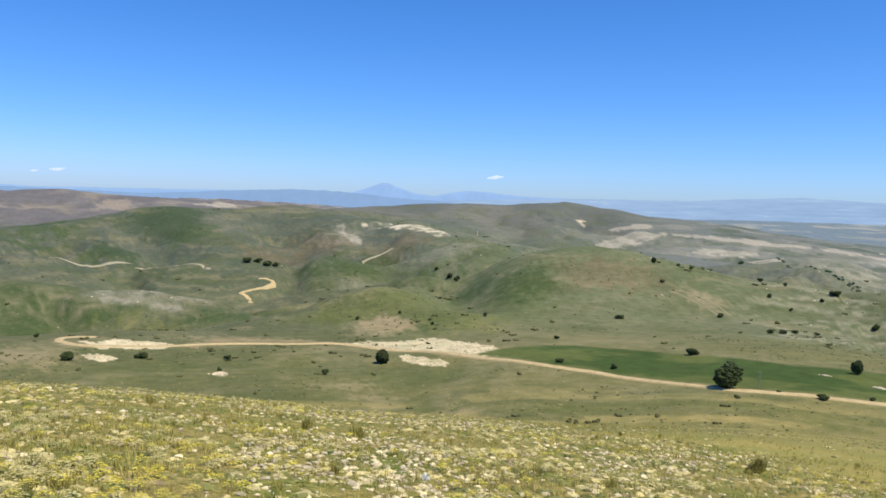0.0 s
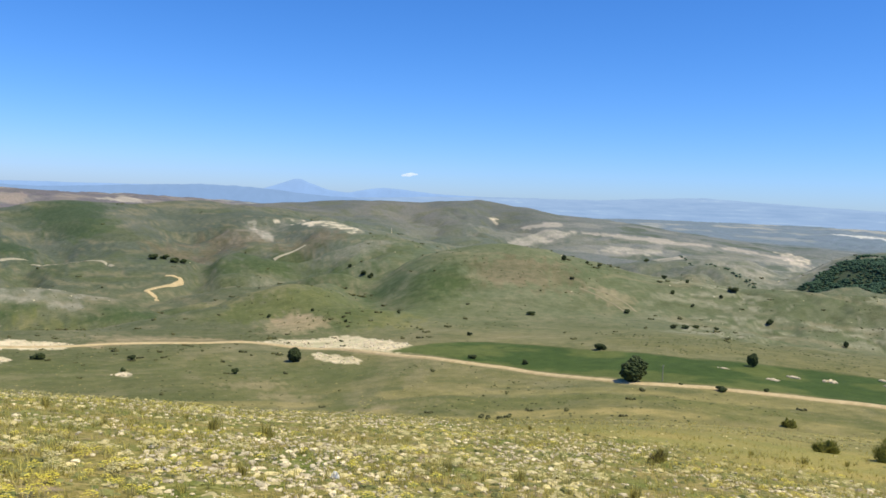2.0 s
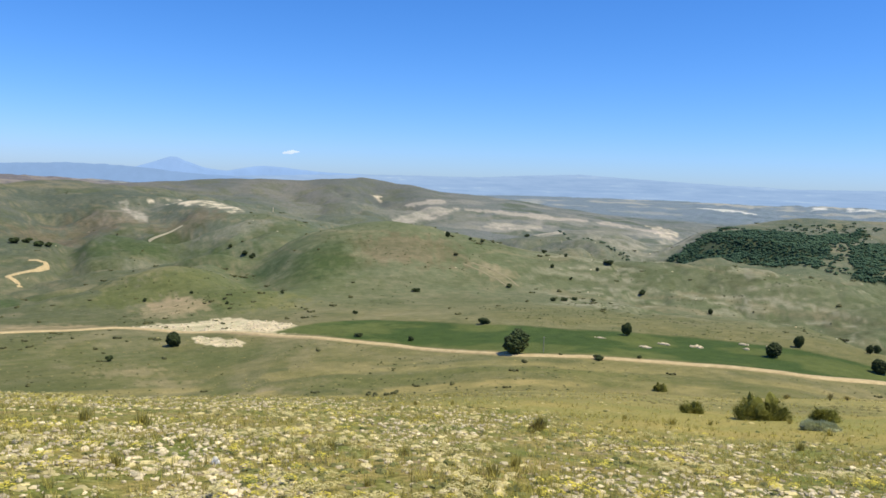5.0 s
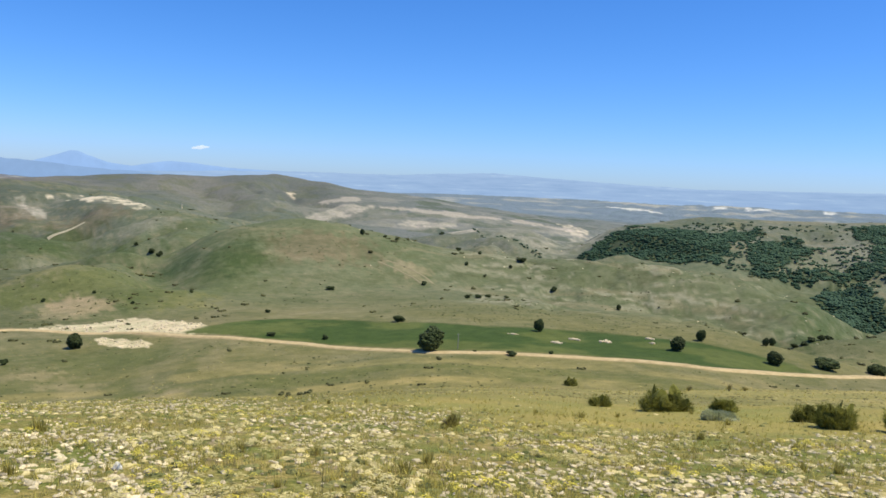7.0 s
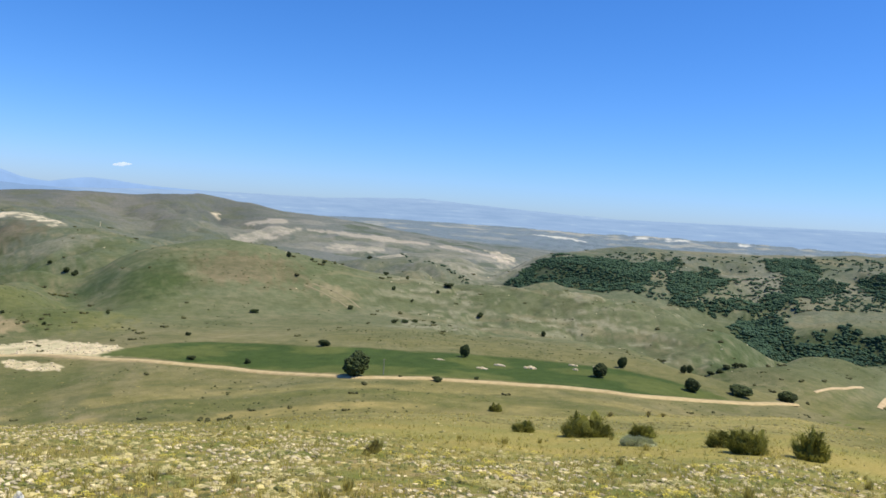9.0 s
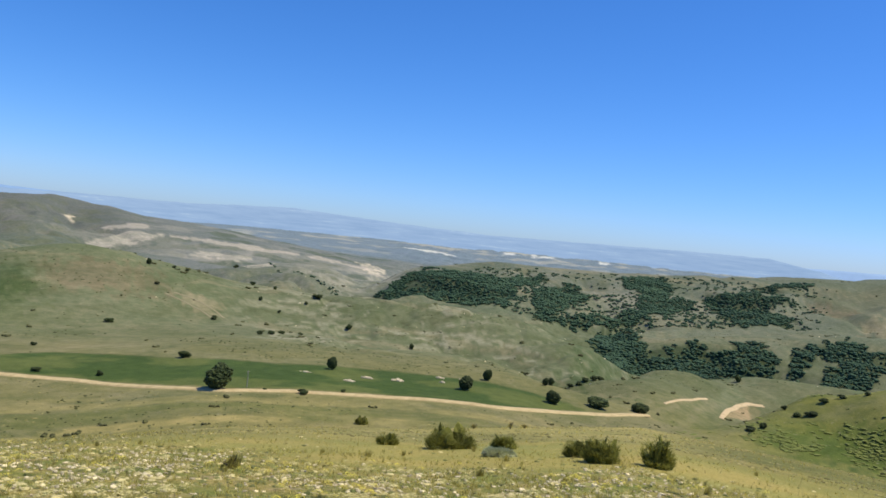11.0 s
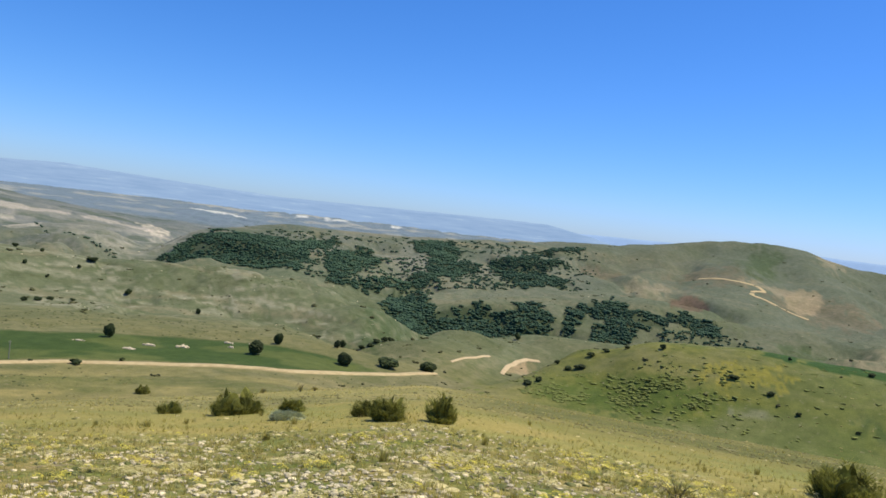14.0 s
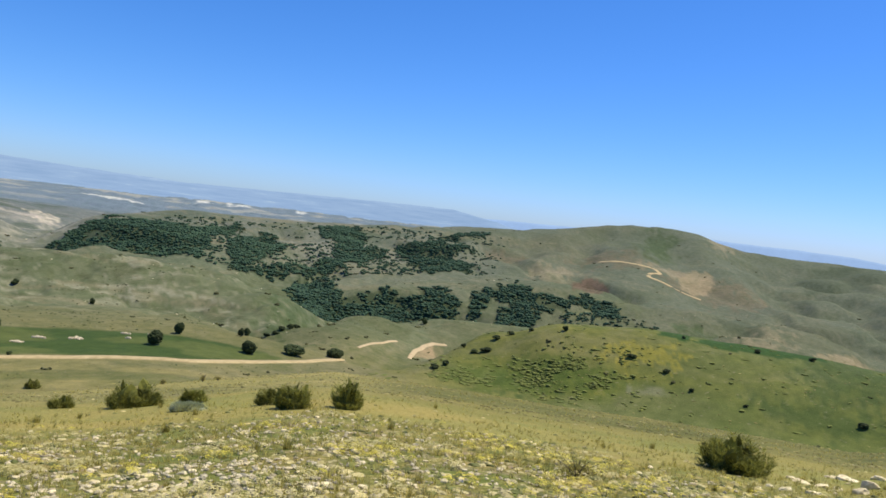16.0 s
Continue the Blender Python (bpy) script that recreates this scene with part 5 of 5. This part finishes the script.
def make_knoll_scrub():
    """Lush clumps over the green knoll."""
    rng = np.random.default_rng(17)
    b, r, x, y = scattered(rng, 6000, 200, 320, 59, 99)
    b2, r2, x2, y2 = scattered(rng, 5000, 235, 278, 63, 80)
    b, r, x, y = np.append(b, b2), np.append(r, r2), np.append(x, x2), np.append(y, y2)
    n = len(b)
    hollow = patch_mask(b, r, x, y, HOLLOW, 0.4, 0.8)
    keep = rng.random(n) < 0.02 + (0.10 + 0.9 * hollow) * step(0.45, 0.60, fbm(x / 9, y / 9, 4, 113))
    x, y = x[keep], y[keep]
    w = rng.uniform(0.4, 1.0, len(x)) ** 1.5 * 1.7
    s = np.stack([w * rng.uniform(1.0, 2.6, len(x)), w * 1.1, w * 0.26], 1)
    data = spread((ICO1[0] * 0.5, ICO1[1]), np.stack([x, y, land(x, y) + 0.02], 1), s, rng.uniform(0, 6.3, len(x)), 0.35, rng)
    tagged(mesh_object("knoll_scrub", *data, [LUSH_CLUMP], smooth=False), "lush green clumps of low scrub on the knoll", "scrub", kind="stuff")


make_knoll_scrub()


SPRIG = (np.array([(-0.5, 0, 0), (0.5, 0, 0), (0, 0.1, 1.0), (0, -0.5, 0.1), (0, 0.5, 0.1), (0.1, 0, 0.95)]), np.array([(0, 1, 2), (3, 4, 5)]))


def sprigs(rng, n, width, depth, height, length, thin, upright=0.8):
    """Needle sprigs over a mound, pointing up and outwards."""
    a = rng.uniform(0, 2 * math.pi, n)
    q = rng.random(n) ** 0.6
    up = np.sqrt(np.clip(1 - (q * 0.97) ** 2, 0.02, 1))
    lump = 0.78 + 0.5 * (vnoise(np.cos(a) * q * 3.5 + 7, np.sin(a) * q * 3.5, int(rng.integers(99))) - 0.3)
    p = np.stack([np.cos(a) * q * width / 2 * lump, np.sin(a) * q * depth / 2 * lump, up * height * lump * rng.uniform(0.35, 1.0, n) * 0.9], 1)
    lean = np.stack([np.cos(a), np.sin(a)], 1) * (q * (1 - upright) * 2.5)[:, None] + rng.normal(0, 0.25, (n, 2))
    s = np.stack([np.full(n, thin), np.full(n, thin), length * rng.uniform(0.6, 1.3, n)], 1)
    v = spread(SPRIG, np.zeros((n, 3)), s, rng.uniform(0, 6.3, n))
    vv = v[0].reshape(n, -1, 3)
    vv[:, :, :2] += vv[:, :, 2:3] * lean[:, None, :]
    return (vv + p[:, None, :]).reshape(-1, 3), v[1]


def juniper(b, r, width, height, seed):
    """A bush of many upright plumes, each a ragged spindle thick with needle sprigs."""
    rng = np.random.default_rng(seed)
    x, y, z = on_land(b, r, -0.03)
    thing = empty("juniper_bush", x, y, z)
    n = 46
    a, q = rng.uniform(0, 6.3, n), rng.random(n) ** 0.55
    lump = 0.62 + 0.75 * vnoise(np.cos(a) * (0.6 + q) * 1.9 + seed, np.sin(a) * (0.6 + q) * 1.9, seed)
    foot = np.stack([np.cos(a) * q * width * 0.38, np.sin(a) * q * width * 0.30, np.zeros(n)], 1)
    tall = height * np.clip(lump, 0.45, 1.15) * (1.0 - 0.72 * q ** 2) * rng.uniform(0.55, 1.05, n)
    lean = np.stack([np.cos(a), np.sin(a)], 1) * (0.1 + 0.45 * q)[:, None] + rng.normal(0, 0.08, (n, 2))
    girth = width * rng.uniform(0.07, 0.14, n)
    body = spread((ICO2[0] * (1, 1, 0.5) + (0, 0, 0.46), ICO2[1]), foot, np.stack([girth, girth, tall], 1), rng.uniform(0, 6, n), 0.3, rng, lean)
    part("core", body, JUNIPER, thing, smooth=False)
    m = int(4200 * min(1.6, max(0.5, width)))
    pick, u = rng.integers(0, n, m), rng.random(m) ** 0.8
    c = rng.uniform(0, 6.3, m)
    out = np.stack([np.cos(c), np.sin(c)], 1)
    belly = np.sqrt(np.clip(1 - ((u - 0.42) / 0.60) ** 2, 0.03, 1))
    root = np.zeros((m, 3))
    root[:, 2] = tall[pick] * u
    root[:, :2] = foot[pick, :2] + lean[pick] * root[:, 2:] + out * (girth[pick] * belly)[:, None]
    s = np.stack([np.full(m, 0.020), np.full(m, 0.020), (0.05 + 0.05 * height) * rng.uniform(0.6, 1.5, m)], 1)
    v, f = spread(SPRIG, np.zeros((m, 3)), s, rng.uniform(0, 6.3, m))
    v = v.reshape(m, -1, 3)
    v[:, :, :2] += v[:, :, 2:3] * (out[:, None, :] * 1.1 + rng.normal(0, 0.35, (m, 1, 2)))
    part("needles", ((v + root[:, None, :]).reshape(-1, 3), f), JUNIPER, thing, smooth=False)
    thing.rotation_euler = (0, 0, -math.radians(b))
    return tagged(thing, "low spreading olive-green juniper bush on the dry slope", "bush", "junipers below the hilltop")


for k, (b, r, w, h) in enumerate(JUNIPERS):
    juniper(b, r, w, h, 100 + k)


def sage(b, r, width, height, seed):
    rng = np.random.default_rng(seed)
    x, y, z = on_land(b, r, -0.02)
    thing = empty("sage_shrub", x, y, z)
    n = 40
    a, q = rng.uniform(0, 6.3, n), rng.random(n) ** 0.5
    core = np.stack([np.cos(a) * q * width * 0.42, np.sin(a) * q * width * 0.3, height * rng.uniform(0.1, 0.5, n)], 1)
    part("stems", spread(ICO2, core, rng.uniform(0.06, 0.10, (n, 1)) * np.array([width, width, height * 2]), np.zeros(n), 0.35, rng), SAGE_LEAF, thing, smooth=False)
    part("leaves", sprigs(rng, 2600, width, width * 0.7, height, 0.09, 0.022), SAGE_LEAF, thing, smooth=False)
    thing.rotation_euler = (0, 0, -math.radians(b))
    return tagged(thing, "low silver-green cushion shrub in front of a juniper", "shrub")


def heap_stone(seed):
    rng = np.random.default_rng(seed)
    me = mesh_object("stone", ICO1[0] * (1 + 0.25 * (rng.random((12, 1)) - 0.5) * 2), ICO1[1], [CHALKY], smooth=False)
    data = me.data
    bpy.data.objects.remove(me)
    return data


HEAP_STONES = [heap_stone(k) for k in range(4)]


def spoil_heap(b, r, width, height, seed):
    """A flat heap of pale stones cleared off the crop."""
    rng = np.random.default_rng(seed)
    x, y, z = on_land(b, r)
    thing = empty("stone_heap", x, y, z)
    thing.rotation_euler = (0, 0, -math.radians(b + 20))
    for k in range(26):
        px, py = rng.normal(0, width * 0.25), rng.normal(0, width * 0.13)
        ob = new("stone", HEAP_STONES[k % 4])
        ob.parent = thing
        ob.location = (px, py, 0.35 * height * math.exp(-(px / width * 2.4) ** 2) * rng.random())
        s = float(rng.uniform(0.22, 0.5))
        ob.scale, ob.rotation_euler = (width * 0.55 * s, width * 0.42 * s, height * 1.6 * s), (0, 0, float(rng.uniform(0, 6.3)))
    return tagged(thing, "flat heap of pale field stones in the green crop", "stone heap", "stone heaps in the crop")


for k, (b, r, w, h) in enumerate(HEAPS):
    spoil_heap(b, r, w, h * 0.6, 400 + k)


for k, (b, r, w, h) in enumerate(SAGE):
    sage(b, r, w, h, 200 + k)


def twig_bush(b, r, width, height, seed):
    rng = random.Random(seed)
    x, y, z = on_land(b, r)
    thing = empty("dry_shrub", x, y, z)
    sets = []
    for k in range(26):
        a, out = rng.uniform(0, 6.3), rng.uniform(0.1, 0.5) * width
        tip = (out * math.cos(a), out * math.sin(a), height * rng.uniform(0.5, 1.0))
        sets.append(tube([(0.1 * tip[0], 0.1 * tip[1], -0.02), (tip[0] * 0.5, tip[1] * 0.5, tip[2] * 0.65), tip], [0.010, 0.007, 0.003], 3))
    part("twigs", joined(*sets), DRY_TWIG, thing, smooth=False)
    part("leaves", sprigs(np.random.default_rng(seed), 260, width, width * 0.8, height, 0.05, 0.02), GRASS, thing, smooth=False)
    return tagged(thing, "sparse half-dry shrub with grey twigs among stones", "shrub", "dry shrubs on the hilltop")


for k, (b, r, w, h) in enumerate(TWIGS):
    twig_bush(b, r, w, h, 300 + k)


# ---- hilltop turf: grass, flowers and stones ----
def make_tuft(rng, blades, spreadness):
    vs, fs = [], []
    for k in range(blades):
        a, lean = rng.uniform(0, 6.3), rng.uniform(0.15, 0.7) * spreadness
        w = 0.035
        bx, by = rng.normal(0, 0.12, 2)
        c, s = math.cos(a), math.sin(a)
        base = len(vs)
        h = rng.uniform(0.55, 1.0)
        vs += [(bx - s * w, by + c * w, -0.1), (bx + s * w, by - c * w, -0.1), (bx + c * lean * h, by + s * lean * h, h)]
        fs.append((base, base + 1, base + 2))
    return np.array(vs), np.array(fs)


def make_grass():
    rng = np.random.default_rng(21)
    sets = []
    for k in range(5):
        b, r, x, y = scattered(rng, 8000, 5.0, 75)
        keep = rng.random(len(b)) < (0.25 + 0.75 * step(0.42, 0.6, fbm(x / 2.2, y / 2.2, 3, 95))) * (1 - 0.65 * step(20, 30, r) * step(20, 30, b))
        x, y, r = x[keep], y[keep], r[keep]
        h = rng.uniform(0.05, 0.15, len(x)) * (1 + 0.5 * step(25, 60, r))
        s = np.stack([h * 1.3, h * 1.3, h], 1)
        sets.append(spread(make_tuft(rng, 9, 1.0), np.stack([x, y, land(x, y)], 1), s, rng.uniform(0, 6.3, len(x))))
    tagged(mesh_object("grass", *joined(*sets), [GRASS], smooth=False), "short tufted green and dry grass on the hilltop", "grass", kind="stuff")
    sets = []
    for k in range(3):
        b, r, x, y = scattered(rng, 1900, 5.0, 80)
        h = rng.uniform(0.07, 0.20, len(x))
        s = np.stack([h * 0.7, h * 0.7, h], 1)
        sets.append(spread(make_tuft(rng, 5, 0.8), np.stack([x, y, land(x, y)], 1), s, rng.uniform(0, 6.3, len(x))))
    tagged(mesh_object("dry_grass", *joined(*sets), [STRAW], smooth=False), "pale dry grass stalks among the stones", "grass", kind="stuff")


make_grass()


def make_clumps():
    """Tall clumps of feathery green grass that stand above the turf."""
    rng = np.random.default_rng(23)
    meshes = []
    for k in range(5):
        ob = mesh_object("grass_clump", *make_tuft(rng, 70, 0.75), [GRASS], smooth=False)
        meshes.append(ob.data)
        bpy.data.objects.remove(ob)
    b, r, x, y = scattered(rng, 70, 9.0, 30)
    b[:3], r[:3] = (-2.5, 1.2, 29.0), (16.2, 15.4, 17.4)
    x, y = bearing_xy(b, r)
    z = land(x, y)
    for k in range(len(b)):
        ob = new("grass_clump", meshes[k % 5])
        h = 0.34 if k < 3 else float(rng.uniform(0.12, 0.26))
        ob.location, ob.rotation_euler = (x[k], y[k], z[k]), (0, 0, float(rng.uniform(0, 6.3)))
        ob.scale = (h * 1.1, h * 1.1, h)
        tagged(ob, "tall feathery clump of green grass in the turf", "grass clump", "grass clumps on the hilltop")


make_clumps()


def make_flowers():
    rng = np.random.default_rng(31)
    bloom = []
    for k in range(26):
        a, q = rng.uniform(0, 6.3), math.sqrt(rng.random()) * 0.5
        bloom.append((q * math.cos(a), q * math.sin(a), 0.55 * (1 - q * q * 3) + rng.uniform(0.0, 0.25)))
    quad = (np.array([(-1, -1, 0), (1, -1, 0.3), (1, 1, 0), (-1, 1, 0.3)]) * 0.5, np.array([(0, 1, 2), (0, 2, 3)]))
    head = spread(quad, np.array(bloom), rng.uniform(0.07, 0.15, (26, 1)) * np.ones(3), rng.uniform(0, 6.3, 26))
    for name, mat, n, seed, lo, hi, label in (
            ("yellow_flowers", PETAL, 20000, 96, 0.52, 0.64, "bright yellow flower cushions in the turf"),
            ("cream_flowers", PALE_PETAL, 17000, 97, 0.5, 0.65, "pale cream flower cushions in the turf")):
        b, r, x, y = scattered(rng, n, 5.0, 60)
        odds = (0.02 + 0.98 * step(lo, hi, fbm(x / 1.6, y / 1.6, 3, seed))) * turf_edge(x, y)
        if mat is PETAL:
            odds = odds * (0.30 + 0.35 * (1 - step(-8, 2, b)) + (0.7 + 2.0 * (1 - step(13, 18, r))) * step(56, 64, b) * (1 - step(76, 82, b))) * (0.45 + 0.55 * step(9, 16, r))
        keep = rng.random(n) < odds
        x, y, r = x[keep], y[keep], r[keep]
        w = rng.uniform(0.07, 0.19, len(x))
        data = spread(head, np.stack([x, y, land(x, y) + 0.03], 1), np.stack([w, w, w * 0.7], 1), rng.uniform(0, 6.3, len(x)))
        tagged(mesh_object(name, *data, [mat], smooth=False), label, "flowers", kind="stuff")


make_flowers()


def make_cushions():
    """Low cushion plants, some green, some gone to pale seed."""
    rng = np.random.default_rng(35)
    dome = (np.clip(ICO2[0], -1, 1) * (0.5, 0.5, 0.28), ICO2[1])
    for name, mat, n, seed, lo, hi, label in (
            ("cushion_plants", CUSHION, 9000, 101, 0.35, 0.6, "low olive-green cushion plants in the turf"),
            ("seeding_plants", SEEDING, 9000, 102, 0.42, 0.6, "low cushion plants gone to pale cream seed")):
        b, r, x, y = scattered(rng, n, 5.0, 55)
        keep = rng.random(n) < (0.15 + 0.85 * turf_edge(x, y)) * (0.2 if mat is CUSHION else 0.12) + (0.15 + 0.85 * turf_edge(x, y)) * 0.65 * step(lo, hi, fbm(x / 2.0, y / 2.0, 3, seed))
        x, y = x[keep], y[keep]
        w = rng.uniform(0.05, 0.16, len(x))
        size = np.stack([w * rng.uniform(0.8, 1.4, len(x)), w, w * rng.uniform(0.5, 1.0, len(x))], 1)
        data = spread(dome, np.stack([x, y, land(x, y)], 1), size, rng.uniform(0, 6.3, len(x)), 0.4, rng)
        tagged(mesh_object(name, *data, [mat], smooth=False), label, "plants", kind="stuff")


make_cushions()


def stone_mesh(seed):
    rng = np.random.default_rng(seed)
    v, f = ICO2
    v = v * (1 + 0.28 * (rng.random((len(v), 1)) - 0.5) * 2) * (1.0, rng.uniform(0.6, 0.9), rng.uniform(0.35, 0.6))
    return np.clip(v, -0.85, 0.85) * 0.5, f


def make_stones():
    rng = np.random.default_rng(41)
    shapes = [stone_mesh(k) for k in range(6)]
    # loose stones that can be told apart
    b, r, x, y = scattered(rng, 900, 7.5, 26)
    keep = rng.random(len(b)) < turf_edge(x, y) * (0.15 + 0.85 * step(0.45, 0.6, fbm(x / 3, y / 3, 3, 98)))
    x, y, r = x[keep][:290], y[keep][:290], r[keep][:290]
    z = land(x, y)
    meshes = []
    for k in range(len(x)):
        size = float(rng.uniform(0.06, 0.14))
        if len(meshes) < 6:
            ob = mesh_object("stone", *shapes[len(meshes)], [STONE], smooth=False)
            meshes.append(ob.data)
        else:
            ob = new("stone", meshes[k % 6])
        ob.location = (x[k], y[k], z[k] + size * 0.10)
        ob.scale, ob.rotation_euler = (size, size, size), (0, 0, float(rng.uniform(0, 6.3)))
        tagged(ob, "loose pale limestone lying in the turf", "stone", "loose stones on the hilltop")
    sets = []
    for k in range(6):
        b, r, x, y = scattered(rng, 7000, 5.0, 50)
        stony = 0.35 + 0.65 * step(-12, 0, b) * (1 - step(52, 66, b))
        keep = rng.random(len(b)) < stony * turf_edge(x, y) * (0.12 + 0.88 * step(0.47, 0.6, fbm(x / 3, y / 3, 3, 98)))
        x, y = x[keep], y[keep]
        s = rng.uniform(0.35, 1.0, (len(x), 1)) ** 2 * 0.125 * np.ones(3)
        sets.append(spread((ICO1[0] * (0.5, 0.38, 0.24), ICO1[1]), np.stack([x, y, land(x, y) + 0.01], 1), s, rng.uniform(0, 6.3, len(x)), 0.4, rng))
    tagged(mesh_object("pebbles", *joined(*sets), [STONE], smooth=False), "pale limestone rubble scattered through the turf", "rubble", kind="stuff")


make_stones()


def white_block(w, h):
    """A split, wedge-shaped block with flat faces, bevelled along its edges."""
    bm = bmesh.new()
    foot = [(-0.62, -0.34), (0.10, -0.52), (0.66, -0.22), (0.50, 0.40), (-0.40, 0.46)]
    top = [(-0.16, -0.05), (0.02, -0.10), (0.12, 0.0), (0.06, 0.12), (-0.10, 0.10)]
    low = [bm.verts.new((px * w, py * w, -0.4 * h)) for px, py in foot]
    mid = [bm.verts.new((px * w * 0.92, py * w * 0.92, 0.10 * h)) for px, py in foot]
    high = [bm.verts.new((px * w, py * w, (0.74 - 0.12 * k % 0.2) * h)) for k, (px, py) in enumerate(top)]
    for a, c in ((low, mid), (mid, high)):
        for k in range(5):
            bm.faces.new((a[k], a[(k + 1) % 5], c[(k + 1) % 5], c[k]))
    bm.faces.new(high)
    bmesh.ops.bevel(bm, geom=bm.edges[:], offset=0.006, segments=1, affect="EDGES")
    bmesh.ops.triangulate(bm, faces=bm.faces)
    data = np.array([v.co[:] for v in bm.verts]), np.array([[v.index for v in f.verts] for f in bm.faces])
    bm.free()
    return data


def make_rocks():
    rng = np.random.default_rng(43)
    for k, (b, r, w, h) in enumerate(ROCKS + WHITE):
        white = k >= len(ROCKS)
        v, f = stone_mesh(60 + k)
        v = np.clip(v, -0.42, 0.42) * (0.95 * w, 0.75 * w, 1.7 * h)
        if white:
            v, f = white_block(w * 1.0, h * 0.62)
        ob = mesh_object("rock" if not white else "white_rock", v, f, [WHITE_STONE if white else STONE], smooth=False)
        x, y, z = on_land(b, r, h * 0.15)
        ob.location, ob.rotation_euler = (x, y, z), (float(rng.normal(0, 0.12)), float(rng.normal(0, 0.12)), -math.radians(b) + float(rng.normal(0, 0.4)))
        tagged(ob, "bright white limestone block standing out of the turf" if white else "flat pale limestone slab lying on stony ground", "rock", "" if white else "slabs beside the juniper")


make_rocks()


def make_pillar(b, r, width, height):
    """A small whitewashed survey pillar on the far slope."""
    x, y, z = on_land(b, r)
    thing = empty("survey_pillar", x, y, z)
    bm = bmesh.new()
    bmesh.ops.create_cone(bm, cap_ends=True, segments=8, radius1=width * 0.55, radius2=width * 0.35, depth=height)
    bmesh.ops.translate(bm, verts=bm.verts, vec=(0, 0, height * 0.5))
    bmesh.ops.triangulate(bm, faces=bm.faces)
    data = np.array([v.co[:] for v in bm.verts]), np.array([[v.index for v in f.verts] for f in bm.faces])
    bm.free()
    part("shaft", data, CHALKY, thing, smooth=False)
    bm = bmesh.new()
    bmesh.ops.create_cube(bm, size=1.0)
    bmesh.ops.scale(bm, verts=bm.verts, vec=(width * 1.7, width * 1.7, height * 0.2))
    bmesh.ops.bevel(bm, geom=bm.edges[:], offset=0.06, segments=1, affect="EDGES")
    bmesh.ops.triangulate(bm, faces=bm.faces)
    data = np.array([v.co[:] for v in bm.verts]), np.array([[v.index for v in f.verts] for f in bm.faces])
    bm.free()
    part("plinth", data, CHALKY, thing, smooth=False)
    return tagged(thing, "small white pillar standing on the far green slope", "pillar")


for b, r, w, h in PILLAR:
    make_pillar(b, r, w * 0.45, h * 0.8)


def make_pole(b, r, height):
    """A thin weathered pole with a cross-arm, at the edge of the crop."""
    x, y, z = on_land(b, r)
    thing = empty("utility_pole", x, y, z)
    part("shaft", tube([(0, 0, -0.3), (0.02, 0, height * 0.5), (0, 0, height)], [0.13, 0.11, 0.08], 8), POLE_WOOD, thing)
    part("cross_arm", tube([(-0.5, 0, height * 0.94), (0.5, 0, height * 0.94)], [0.05, 0.05], 6), POLE_WOOD, thing)
    return tagged(thing, "thin pale wooden pole beside the big tree", "pole")


make_pole(29.0, 226, 4.6)


def make_chalk_rubble():
    """Broken chalk along the road cutting."""
    rng = np.random.default_rng(45)
    n = 30000
    b, r, x, y = scattered(rng, n, 240, 345, -20, 15)
    keep = (rng.random(n) < outline_mask(b, r, WHITE_CHALK, 0.5) * 0.2) & (field_mask(b, r) < 0.05) & (polyline_distance(x, y, ROAD) > 3.2)
    x, y = x[keep], y[keep]
    s = rng.uniform(0.35, 1.0, (len(x), 1)) ** 2.4 * 1.5 * np.array([1.2, 0.8, 0.6])
    data = spread((ICO1[0] * 0.5, ICO1[1]), np.stack([x, y, land(x, y) + 0.05], 1), s, rng.uniform(0, 6.3, len(x)), 0.3, rng)
    tagged(mesh_object("chalk_rubble", *data, [CHALKY], smooth=False), "broken white chalk rubble along the road cutting", "rubble", kind="stuff")


make_chalk_rubble()
